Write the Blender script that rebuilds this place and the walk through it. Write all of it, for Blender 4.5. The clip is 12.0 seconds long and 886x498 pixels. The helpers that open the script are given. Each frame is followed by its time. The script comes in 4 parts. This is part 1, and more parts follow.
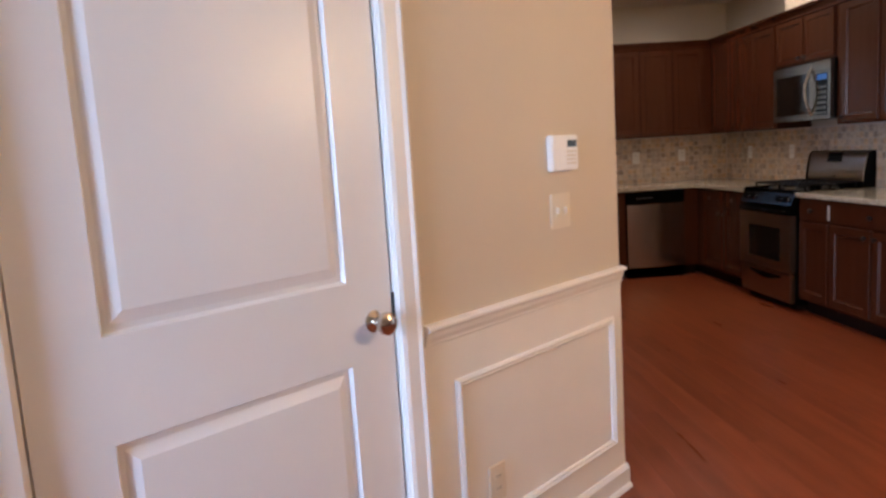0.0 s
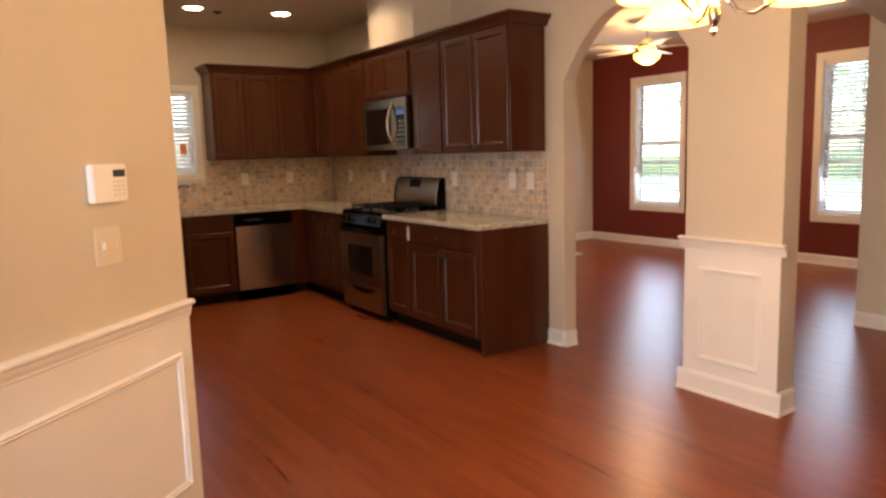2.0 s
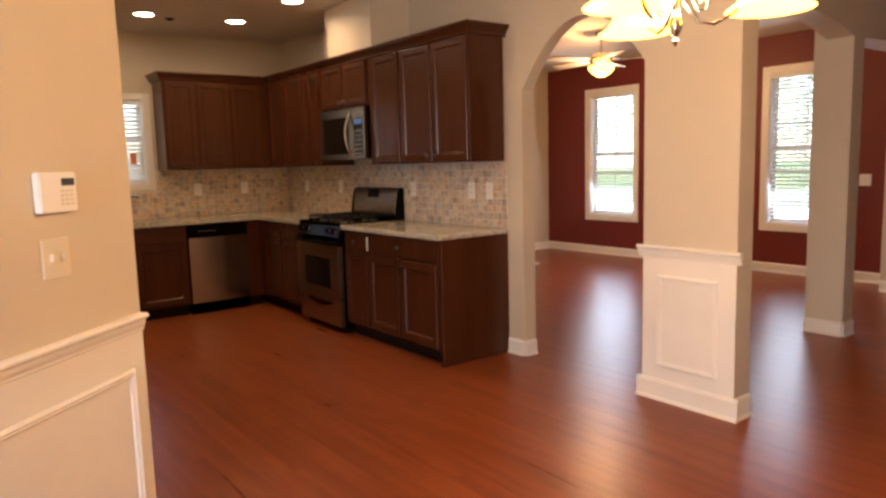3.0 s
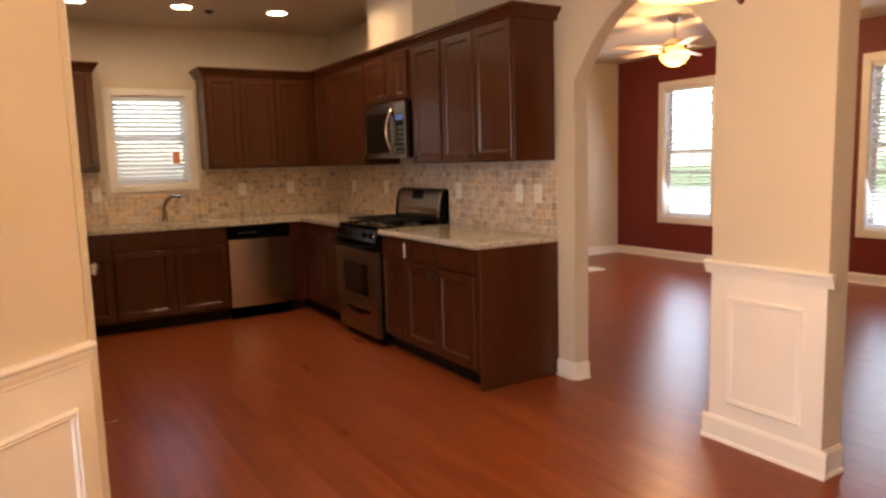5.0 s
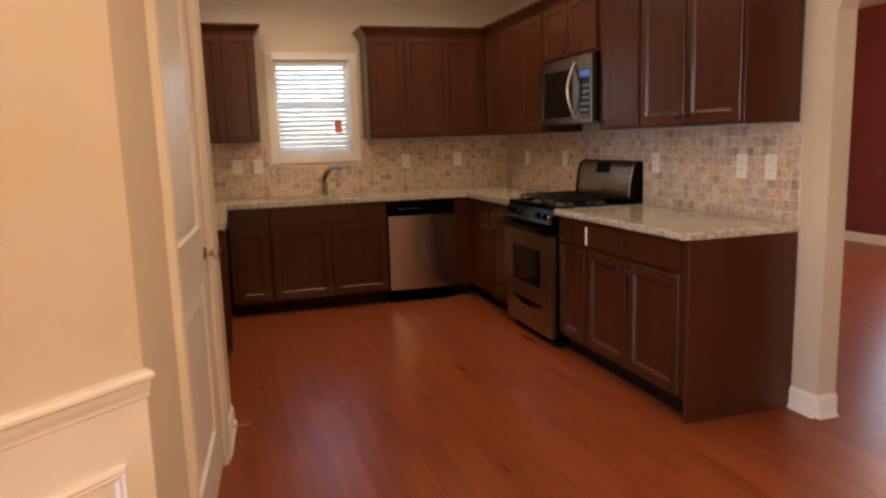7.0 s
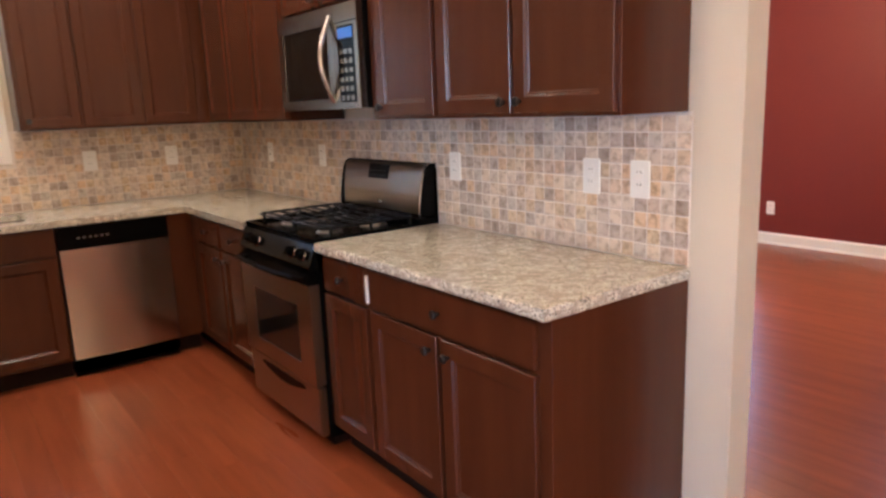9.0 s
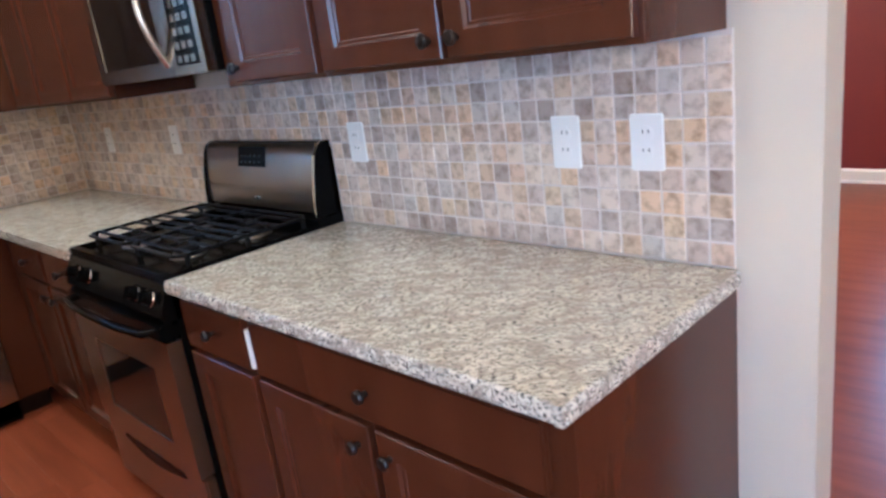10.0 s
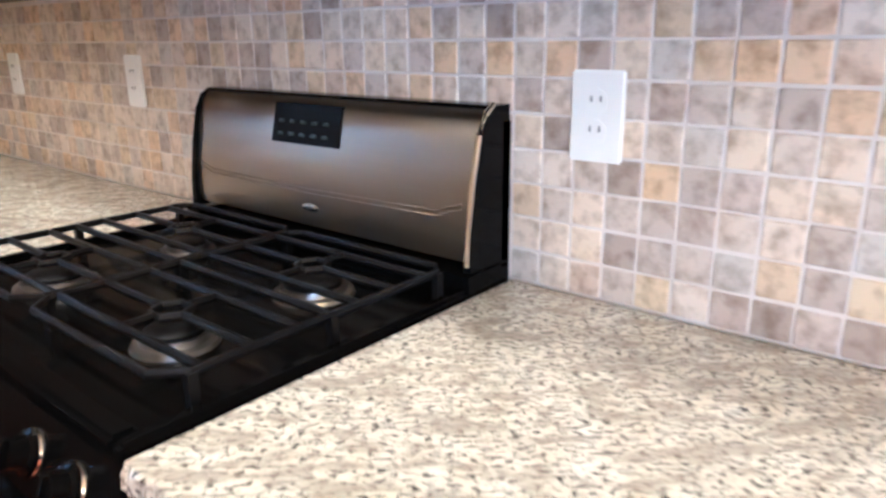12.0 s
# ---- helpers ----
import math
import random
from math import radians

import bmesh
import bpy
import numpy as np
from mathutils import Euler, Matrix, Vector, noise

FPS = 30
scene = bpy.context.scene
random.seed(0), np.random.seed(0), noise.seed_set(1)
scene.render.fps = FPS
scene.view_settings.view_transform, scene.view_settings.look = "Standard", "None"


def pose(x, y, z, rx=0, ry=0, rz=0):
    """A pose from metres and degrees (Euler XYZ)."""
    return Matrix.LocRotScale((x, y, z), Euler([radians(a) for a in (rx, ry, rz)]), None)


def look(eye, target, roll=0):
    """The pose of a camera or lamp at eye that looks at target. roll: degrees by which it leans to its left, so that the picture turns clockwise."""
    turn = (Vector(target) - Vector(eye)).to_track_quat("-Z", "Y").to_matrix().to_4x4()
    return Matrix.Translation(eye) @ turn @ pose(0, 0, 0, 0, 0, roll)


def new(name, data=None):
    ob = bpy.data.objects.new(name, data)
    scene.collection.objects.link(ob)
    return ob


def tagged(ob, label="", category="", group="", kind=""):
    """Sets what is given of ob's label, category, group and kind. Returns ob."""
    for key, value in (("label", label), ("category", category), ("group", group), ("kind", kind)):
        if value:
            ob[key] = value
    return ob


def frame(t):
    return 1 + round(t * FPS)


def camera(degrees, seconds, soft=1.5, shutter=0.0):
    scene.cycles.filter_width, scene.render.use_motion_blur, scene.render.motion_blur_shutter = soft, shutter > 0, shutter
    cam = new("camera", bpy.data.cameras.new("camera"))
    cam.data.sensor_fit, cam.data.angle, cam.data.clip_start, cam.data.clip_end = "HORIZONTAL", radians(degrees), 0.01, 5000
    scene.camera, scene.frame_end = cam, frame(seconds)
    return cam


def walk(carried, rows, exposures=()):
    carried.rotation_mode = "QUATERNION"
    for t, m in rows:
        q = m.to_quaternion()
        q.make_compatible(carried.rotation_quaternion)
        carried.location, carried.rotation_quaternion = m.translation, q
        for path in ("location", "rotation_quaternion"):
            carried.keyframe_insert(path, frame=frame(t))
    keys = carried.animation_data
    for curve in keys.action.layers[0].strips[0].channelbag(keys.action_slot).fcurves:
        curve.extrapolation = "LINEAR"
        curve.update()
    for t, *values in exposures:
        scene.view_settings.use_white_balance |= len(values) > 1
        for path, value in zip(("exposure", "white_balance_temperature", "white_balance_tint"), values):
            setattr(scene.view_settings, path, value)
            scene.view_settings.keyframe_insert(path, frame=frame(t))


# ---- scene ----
cam = camera(65.0, 12.0, soft=2.7, shutter=0.25)
PATH = [
    (0, (-0.139, -0.694, 1.360), (-0.003, 1.283, 1.090), -3.6),
    (0.5, (-0.065, -0.772, 1.369), (0.219, 1.187, 1.087), -2.8),
    (1, (0.015, -0.755, 1.379), (0.672, 1.114, 1.102), -0.4),
    (1.5, (0.119, -0.776, 1.397), (1.087, 0.951, 1.114), -1.2),
    (2, (0.106, -0.752, 1.401), (1.201, 0.899, 1.128), -1.7),
    (2.5, (0.105, -0.719, 1.397), (1.267, 0.889, 1.148), -1.2),
    (3, (0.101, -0.710, 1.394), (1.302, 0.870, 1.148), -1.6),
    (5, (0.578, -0.440, 1.403), (1.601, 1.260, 1.155), -1.6),
    (5.5, (0.739, -0.321, 1.369), (1.586, 1.473, 1.119), -1.1),
    (6, (0.845, -0.204, 1.377), (1.529, 1.653, 1.086), -0.1),
    (6.5, (0.827, 0.084, 1.364), (1.424, 1.963, 1.025), -0.4),
    (7, (0.919, 0.320, 1.358), (1.490, 2.212, 1.051), -1.8),
    (7.5, (1.055, 0.644, 1.389), (1.817, 2.463, 1.057), -3.2),
    (7.7, (1.106, 0.731, 1.402), (1.984, 2.496, 1.069), -2.9),
    (9.5, (1.881, 2.131, 1.441), (3.132, 3.617, 0.963), -4.8),
    (10, (2.129, 2.427, 1.433), (3.467, 3.804, 0.875), -7.6),
    (10.5, (2.260, 2.718, 1.342), (3.701, 4.001, 0.816), -3.3),
    (11, (2.362, 3.053, 1.340), (3.763, 4.329, 0.701), -2.8),
    (11.5, (2.469, 3.398, 1.294), (3.898, 4.656, 0.683), -2.7),
    (12, (2.616, 3.694, 1.286), (4.090, 4.913, 0.702), -0.6),
]
walk(cam, [(t, look(eye, target, roll)) for t, eye, target, roll in PATH],
     exposures=[(0.0, 2.95, 4950, 11), (0.7, 3.2, 5200, 12), (1.5, 3.2, 6200, 13), (5.2, 3.25, 6700, 15), (6.5, 3.15, 5800, 12), (7.5, 3.55, 6200, 15), (9.5, 4.15, 4350, 6), (10.0, 4.2, 4000, 3), (11.0, 4.25, 4350, 5), (12.0, 4.95, 4200, 4)])

# world, sun
XW, YB, HC = 3.5, 6.628, 2.74      # range wall, sink wall, ceiling height
world = bpy.data.worlds.new("world")
scene.world = world
world.use_nodes = True
wn = world.node_tree.nodes
sky = wn.new("ShaderNodeTexSky")
sky.sky_type, sky.sun_disc = "NISHITA", False
sky.sun_elevation, sky.sun_rotation = radians(40), radians(202)
world.node_tree.links.new(sky.outputs[0], wn["Background"].inputs[0])
wn["Background"].inputs[1].default_value = 0.15
sun = new("sun", bpy.data.lights.new("sun", "SUN"))
sun.data.energy, sun.data.angle, sun.data.color = 5.0, radians(0.5), (1.0, 0.95, 0.88)
sun.matrix_world = look((-6, -27, 27), (6, 3, 0))


def area_lamp(name, eye, target, sx, sy, watts, color, spread=180):
    lamp = new(name, bpy.data.lights.new(name, "AREA"))
    lamp.data.shape, lamp.data.size, lamp.data.size_y = "RECTANGLE", sx, sy
    lamp.data.energy, lamp.data.color, lamp.data.spread = watts, color, radians(spread)
    lamp.matrix_world = look(eye, target)
    return lamp


WARM = (1.0, 0.62, 0.31)
DAY = (0.80, 0.89, 1.0)
# The last can is unseen, added to brighten the near counter and floor.
CANS = [(1.06, 5.85), (1.85, 5.76), (2.63, 5.68), (2.73, 4.68), (1.24, 4.0), (2.3, 3.1)]
for cx, cy in CANS:
    area_lamp("can_lamp", (cx, cy, HC - 0.012), (cx, cy, 0), 0.13, 0.13, 0.34 if cy > 5 else 0.55 if cx > 2.5 else 0.45, WARM, 150)
for name, x, y, z in (("window_daylight", 8.10, 5.81, 1.44), ("window_daylight", 8.10, 3.12, 1.44)):
    area_lamp(name, (x - 0.08, y, z), (x - 3, y, z - 0.9), 0.9, 1.7, 2.4, DAY)
# Added lamp with no window seen there; brightens the near counter and diagonal wall.
area_lamp("window_daylight", (-1.78, -0.85, 1.25), (3.4, 2.6, 1.1), 0.8, 1.8, 8.0, (0.80, 0.88, 1.0))
area_lamp("window_daylight", (1.672, YB + 0.078, 1.68), (1.672, 4, 1.3), 0.62, 0.78, 0.10, DAY)


def point_lamp(name, x, y, z, watts, radius, color=WARM):
    lamp = new(name, bpy.data.lights.new(name, "POINT"))
    lamp.data.energy, lamp.data.shadow_soft_size, lamp.data.color = watts, radius, color
    lamp.location = (x, y, z)


CHX, CHY, CHZ = 1.851, 0.485, 1.72
FANX, FANY, FANZ = 6.183, 4.364, 2.35
point_lamp("chandelier_lamp", CHX, CHY, CHZ + 0.10, 8, 0.22)
point_lamp("fan_lamp", FANX, FANY, FANZ - 0.10, 8.0, 0.09, (1.0, 0.60, 0.28))


# materials
def mat(name, color, rough=0.6, metal=0.0, var=0.08, scale=6.0, bump=0.05, bscale=60.0, color2=None, coat=0.0, emit=0.0, stretch=(1, 1, 1), spec=0.5):
    m = bpy.data.materials.new(name)
    m.use_nodes = True
    n, l = m.node_tree.nodes, m.node_tree.links
    p = n["Principled BSDF"]
    p.inputs["Roughness"].default_value, p.inputs["Metallic"].default_value = rough, metal
    p.inputs["Coat Weight"].default_value = coat
    p.inputs["Specular IOR Level"].default_value = spec
    tc, mp = n.new("ShaderNodeTexCoord"), n.new("ShaderNodeMapping")
    mp.inputs["Scale"].default_value = stretch
    l.new(tc.outputs["Object"], mp.inputs["Vector"])
    big, fine = n.new("ShaderNodeTexNoise"), n.new("ShaderNodeTexNoise")
    big.inputs["Scale"].default_value, big.inputs["Detail"].default_value = scale, 6
    fine.inputs["Scale"].default_value, fine.inputs["Detail"].default_value = bscale, 3
    l.new(mp.outputs[0], big.inputs["Vector"]), l.new(mp.outputs[0], fine.inputs["Vector"])
    ramp = n.new("ShaderNodeValToRGB")
    c = Vector(color)
    lo, hi = (c * (1 - var), c * (1 + var)) if color2 is None else (c, Vector(color2))
    ramp.color_ramp.elements[0].position, ramp.color_ramp.elements[1].position = 0.3, 0.7
    ramp.color_ramp.elements[0].color, ramp.color_ramp.elements[1].color = (*lo, 1), (*hi, 1)
    l.new(big.outputs["Fac"], ramp.inputs[0])
    l.new(ramp.outputs[0], p.inputs["Base Color"])
    mr = n.new("ShaderNodeMapRange")
    mr.inputs[3].default_value, mr.inputs[4].default_value = max(0.02, rough * 0.8), min(1, rough * 1.2)
    l.new(big.outputs["Fac"], mr.inputs[0]), l.new(mr.outputs[0], p.inputs["Roughness"])
    if bump:
        b = n.new("ShaderNodeBump")
        b.inputs["Strength"].default_value, b.inputs["Distance"].default_value = bump, 0.004
        l.new(fine.outputs["Fac"], b.inputs["Height"]), l.new(b.outputs[0], p.inputs["Normal"])
    if emit:
        p.inputs["Emission Color"].default_value = (*color, 1)
        p.inputs["Emission Strength"].default_value = emit
    return m


def tint_by_piece(m, joined, amount, hues=None):
    """Each piece its own shade: by object, or by island in a joined mesh."""
    n, l = m.node_tree.nodes, m.node_tree.links
    p = n["Principled BSDF"]
    old = p.inputs["Base Color"].links[0].from_socket
    if not joined:                       # each loose piece shows another patch of the grain
        info, far = n.new("ShaderNodeObjectInfo"), n.new("ShaderNodeMath")
        far.operation = "MULTIPLY"
        far.inputs[1].default_value = 40.0
        l.new(info.outputs["Random"], far.inputs[0]), l.new(far.outputs[0], n["Mapping"].inputs["Location"])
    src = n.new("ShaderNodeNewGeometry" if joined else "ShaderNodeObjectInfo").outputs["Random Per Island" if joined else "Random"]
    mix = n.new("ShaderNodeMix")
    mix.data_type, mix.blend_type = "RGBA", "MULTIPLY"
    mix.inputs[0].default_value = amount
    ramp = n.new("ShaderNodeValToRGB")
    ramp.color_ramp.interpolation = "CONSTANT" if hues else "LINEAR"
    if hues:
        while len(ramp.color_ramp.elements) < len(hues):
            ramp.color_ramp.elements.new(0.5)
        for k, h in enumerate(hues):
            ramp.color_ramp.elements[k].position = k / len(hues)
            ramp.color_ramp.elements[k].color = (*h, 1)
    else:
        ramp.color_ramp.elements[0].color, ramp.color_ramp.elements[1].color = (0.45, 0.42, 0.4, 1), (1, 1, 1, 1)
    l.new(src, ramp.inputs[0])
    l.new(old, mix.inputs[6]), l.new(ramp.outputs[0], mix.inputs[7])
    l.new(mix.outputs[2], p.inputs["Base Color"])
    return m


M_WALL = mat("tan_wall_paint", (0.61, 0.54, 0.435), 0.62, var=0.03, scale=1.5, bump=0.12, bscale=220)
M_WHITE = mat("white_trim_paint", (0.80, 0.78, 0.74), 0.38, var=0.03, scale=3, bump=0.03, bscale=90)
M_DOOR = mat("white_door_paint", (0.78, 0.78, 0.78), 0.34, var=0.02, scale=3, bump=0.05, bscale=120)
M_RED = mat("dark_red_wall_paint", (0.16, 0.018, 0.014), 0.55, var=0.05, scale=1.5, bump=0.12, bscale=220)
M_CEIL = mat("ceiling_paint", (0.62, 0.55, 0.46), 0.8, var=0.03, scale=2, bump=0.4, bscale=70)
M_CAB = mat("cherry_stained_wood", (0.060, 0.0180, 0.0072), 0.27, var=0.12, scale=2.5, bump=0.03, bscale=40, coat=0.0, spec=0.30, stretch=(5, 5, 0.6))
M_CAB.node_tree.nodes["Map Range"].inputs[3].default_value, M_CAB.node_tree.nodes["Map Range"].inputs[4].default_value = 0.24, 0.28
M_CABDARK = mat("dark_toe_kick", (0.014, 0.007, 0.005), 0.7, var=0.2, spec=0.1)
M_KNOB = mat("dark_bronze", (0.03, 0.025, 0.022), 0.35, metal=0.8, var=0.1, bump=0)
M_STEEL = mat("brushed_stainless", (0.34, 0.285, 0.23), 0.32, metal=1.0, var=0.02, scale=2, bump=0.008, bscale=8, stretch=(1, 1, 60))
# Microwave's copy of the stainless, darkened in colour to stand for dimmer reflections.
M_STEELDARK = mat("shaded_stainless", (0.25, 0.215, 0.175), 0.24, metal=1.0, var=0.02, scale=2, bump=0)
# Smoother copy for the dishwasher door, its colour lifted to carry bright highlights.
M_STEELBRIGHT = mat("lit_stainless", (0.46, 0.41, 0.35), 0.22, metal=1.0, var=0.02, scale=2, bump=0.008, bscale=8, stretch=(1, 1, 60))
M_BLACK = mat("black_enamel", (0.003, 0.003, 0.003), 0.14, var=0.2, bump=0.0, spec=0.05)
M_IRON = mat("cast_iron", (0.004, 0.004, 0.0045), 0.40, var=0.3, spec=0.18, bump=0.2, bscale=300)
M_DGLASS = mat("dark_oven_glass", (0.01, 0.009, 0.008), 0.07, var=0.1, bump=0.0, spec=0.3)
M_ALU = mat("burner_aluminium", (0.22, 0.20, 0.18), 0.3, metal=0.9, var=0.1, bump=0)
M_NICKEL = mat("satin_nickel", (0.60, 0.55, 0.48), 0.16, metal=1.0, var=0.05, bump=0)
M_BRONZE = mat("brushed_nickel", (0.36, 0.30, 0.24), 0.25, metal=1.0, var=0.05, bump=0)
M_GLOSS = mat("black_display_glass", (0.006, 0.006, 0.007), 0.35, bump=0, spec=0.05)
M_PLATE = mat("white_plastic", (0.86, 0.85, 0.82), 0.3, var=0.02, bump=0)
M_IVORY = mat("ivory_plastic", (0.70, 0.63, 0.50), 0.35, var=0.02, bump=0)
M_SLOT = mat("dark_slot", (0.03, 0.03, 0.03), 0.5, bump=0)
M_LCD = mat("grey_green_display", (0.03, 0.038, 0.03), 0.3, bump=0, spec=0.25)
M_BLUE = mat("blue_clock_display", (0.03, 0.10, 0.30), 0.3, bump=0, emit=0.05)
M_GROUT = mat("pale_grout", (0.68, 0.62, 0.57), 0.85, var=0.08, scale=12, bump=0.3, bscale=200)
M_BLIND = mat("white_blind_slat", (0.78, 0.80, 0.80), 0.45, var=0.02, bump=0)
M_BLIND.node_tree.nodes["Principled BSDF"].inputs["Transmission Weight"].default_value = 0.12
M_TAG = mat("orange_paper_tag", (0.75, 0.25, 0.10), 0.7, bump=0)
M_GRASS = mat("grass", (0.06, 0.11, 0.025), 0.9, var=0.4, scale=3, bump=0.5, bscale=30)
M_BARK = mat("bark", (0.20, 0.17, 0.13), 0.9, var=0.3, scale=8, bump=0.6, bscale=40)
M_LEAF = mat("leaves", (0.10, 0.17, 0.09), 0.6, color2=(0.17, 0.26, 0.17), scale=1.2, bump=0)
M_LEAF.node_tree.nodes["Principled BSDF"].inputs["Transmission Weight"].default_value = 0.35
M_HEARTH = mat("pale_stone", (0.55, 0.50, 0.44), 0.4, var=0.1)
M_GLOW = mat("glowing_frosted_glass", (1.0, 0.50, 0.06), 0.4, bump=0, emit=1.3)
M_CANGLOW = mat("glowing_lamp_lens", (1.0, 0.80, 0.55), 0.4, bump=0, emit=6.0)
M_FANBLADE = mat("pale_fan_blade", (0.42, 0.37, 0.30), 0.4, bump=0)

FLOOR_LOOK = dict(color2=(0.255, 0.068, 0.024), scale=2.8, bump=0.10, bscale=9, coat=0.0, stretch=(5.5, 0.5, 1), spec=0.17)
M_FLOOR = tint_by_piece(mat("red_brown_hardwood", (0.180, 0.042, 0.0145), 0.28, **FLOOR_LOOK), False, 0.24)
M_FLOOR_FAR = tint_by_piece(mat("red_brown_hardwood_far", (0.180, 0.042, 0.0145), 0.28, **FLOOR_LOOK), True, 0.24)
for m in (M_FLOOR, M_FLOOR_FAR):          # even satin finish, soft grain
    m.node_tree.nodes["Map Range"].inputs[3].default_value, m.node_tree.nodes["Map Range"].inputs[4].default_value = 0.26, 0.31
    m.node_tree.nodes["Noise Texture"].inputs["Detail"].default_value = 3.0
TILE_HUES = [(1, .94, .86), (.82, .79, .79), (.98, .82, .64), (.90, .87, .86), (1, .96, .93), (.68, .63, .63), (.94, .85, .68), (.98, .88, .80), (.84, .76, .72), (.80, .82, .86), (1, .94, .88), (.94, .80, .68), (.88, .78, .64), (.96, .94, .92), (.72, .69, .70), (.96, .80, .60), (.58, .53, .52), (1, .98, .98), (.84, .80, .82)]
M_TILE = tint_by_piece(mat("tumbled_stone_tile", (0.42, 0.34, 0.26), 0.42, color2=(0.72, 0.635, 0.535), scale=40, bump=0.25, bscale=110), False, 1.0, TILE_HUES)
M_TILE_FAR = tint_by_piece(mat("tumbled_stone_tile_far", (0.42, 0.34, 0.26), 0.42, color2=(0.72, 0.635, 0.535), scale=40, bump=0.25, bscale=110), True, 1.0, TILE_HUES)

for m in (M_TILE, M_TILE_FAR):           # mostly pale stone with thin darker veins
    stone = [k for k in m.node_tree.nodes if k.bl_idname == "ShaderNodeValToRGB" and k.inputs[0].links[0].from_node.bl_idname == "ShaderNodeTexNoise"][0]
    stone.color_ramp.elements[0].position, stone.color_ramp.elements[1].position = 0.30, 0.56


def granite():
    m = mat("speckled_granite", (0.60, 0.555, 0.455), 0.16, color2=(0.79, 0.755, 0.65), scale=28, bump=0.0, coat=0.3)
    n, l = m.node_tree.nodes, m.node_tree.links
    p = n["Principled BSDF"]
    old = p.inputs["Base Color"].links[0].from_socket
    tc = n["Texture Coordinate"] if "Texture Coordinate" in n else n.new("ShaderNodeTexCoord")
    for scale, lo, hi, col, amount in ((130, 0.52, 0.60, (0.26, 0.24, 0.22), 0.62), (200, 0.545, 0.585, (0.045, 0.043, 0.042), 0.92), (38, 0.47, 0.60, (0.34, 0.30, 0.245), 0.70)):
        mp = n.new("ShaderNodeMapping")
        mp.vector_type = "TEXTURE"
        mp.inputs["Rotation"].default_value = (0, 0, radians(-50))
        mp.inputs["Scale"].default_value = (2.1, 0.9, 1)
        tx, rp, mx = n.new("ShaderNodeTexNoise"), n.new("ShaderNodeMapRange"), n.new("ShaderNodeMix")
        tx.inputs["Scale"].default_value, tx.inputs["Detail"].default_value = scale, 4
        rp.inputs[1].default_value, rp.inputs[2].default_value, rp.inputs[4].default_value = lo, hi, amount
        mx.data_type = "RGBA"
        l.new(tc.outputs["Object"], mp.inputs[0]), l.new(mp.outputs[0], tx.inputs["Vector"])
        l.new(tx.outputs["Fac"], rp.inputs[0]), l.new(rp.outputs[0], mx.inputs[0])
        l.new(old, mx.inputs[6])
        mx.inputs[7].default_value = (*col, 1)
        old = mx.outputs[2]
    l.new(old, p.inputs["Base Color"])
    return m


M_GRANITE = granite()


def glass():
    m = bpy.data.materials.new("window_glass")
    m.use_nodes = True
    p = m.node_tree.nodes["Principled BSDF"]
    p.inputs["Transmission Weight"].default_value, p.inputs["Roughness"].default_value, p.inputs["IOR"].default_value = 1.0, 0.0, 1.45
    return m


M_GLASS = glass()


# mesh helpers
def box(bm, x0, y0, z0, x1, y1, z1, bevel=0.0, seg=1):
    g = bmesh.ops.create_cube(bm, size=1.0)
    vs = g["verts"]
    for v in vs:
        v.co = Vector(((x0 + x1) / 2 + v.co.x * (x1 - x0), (y0 + y1) / 2 + v.co.y * (y1 - y0), (z0 + z1) / 2 + v.co.z * (z1 - z0)))
    if bevel:
        es = list({e for v in vs for e in v.link_edges})
        bmesh.ops.bevel(bm, geom=es, offset=bevel, segments=seg, affect="EDGES", clamp_overlap=True)
    return bm


def cyl(bm, c, r, h, axis="z", r2=None, seg=20):
    m = {"z": Matrix(), "x": Matrix.Rotation(radians(90), 4, "Y"), "y": Matrix.Rotation(radians(-90), 4, "X")}[axis]
    bmesh.ops.create_cone(bm, cap_ends=True, segments=seg, radius1=r, radius2=r if r2 is None else r2, depth=h, matrix=Matrix.Translation(c) @ m)
    return bm


def ball(bm, c, r, scale=(1, 1, 1), seg=14):
    bmesh.ops.create_uvsphere(bm, u_segments=seg, v_segments=seg // 2 + 2, radius=r, matrix=Matrix.Translation(c) @ Matrix.Diagonal((*scale, 1)))
    return bm


def lathe(bm, profile, c=(0, 0, 0), seg=24):
    """Turns (radius, height) pairs about the z axis."""
    rings = []
    for r, z in profile:
        rings.append([bm.verts.new((c[0] + r * math.cos(2 * math.pi * k / seg), c[1] + r * math.sin(2 * math.pi * k / seg), c[2] + z)) for k in range(seg)])
    for a, b in zip(rings, rings[1:]):
        for k in range(seg):
            bm.faces.new((a[k], a[(k + 1) % seg], b[(k + 1) % seg], b[k]))
    return bm


def tube(bm, pts, r, seg=8, flat=1.0):
    """A round bar along a line of points."""
    pts = [Vector(p) for p in pts]
    rings = []
    for k, p in enumerate(pts):
        d = (pts[min(k + 1, len(pts) - 1)] - pts[max(k - 1, 0)]).normalized()
        up = Vector((0, 0, 1)) if abs(d.z) < 0.9 else Vector((0, 1, 0))
        s = d.cross(up).normalized()
        u = s.cross(d).normalized()
        rings.append([bm.verts.new(p + (s * math.cos(2 * math.pi * j / seg) + u * math.sin(2 * math.pi * j / seg) * flat) * r) for j in range(seg)])
    for a, b in zip(rings, rings[1:]):
        for j in range(seg):
            bm.faces.new((a[j], a[(j + 1) % seg], b[(j + 1) % seg], b[j]))
    bm.faces.new(list(reversed(rings[0]))), bm.faces.new(rings[-1])
    return bm


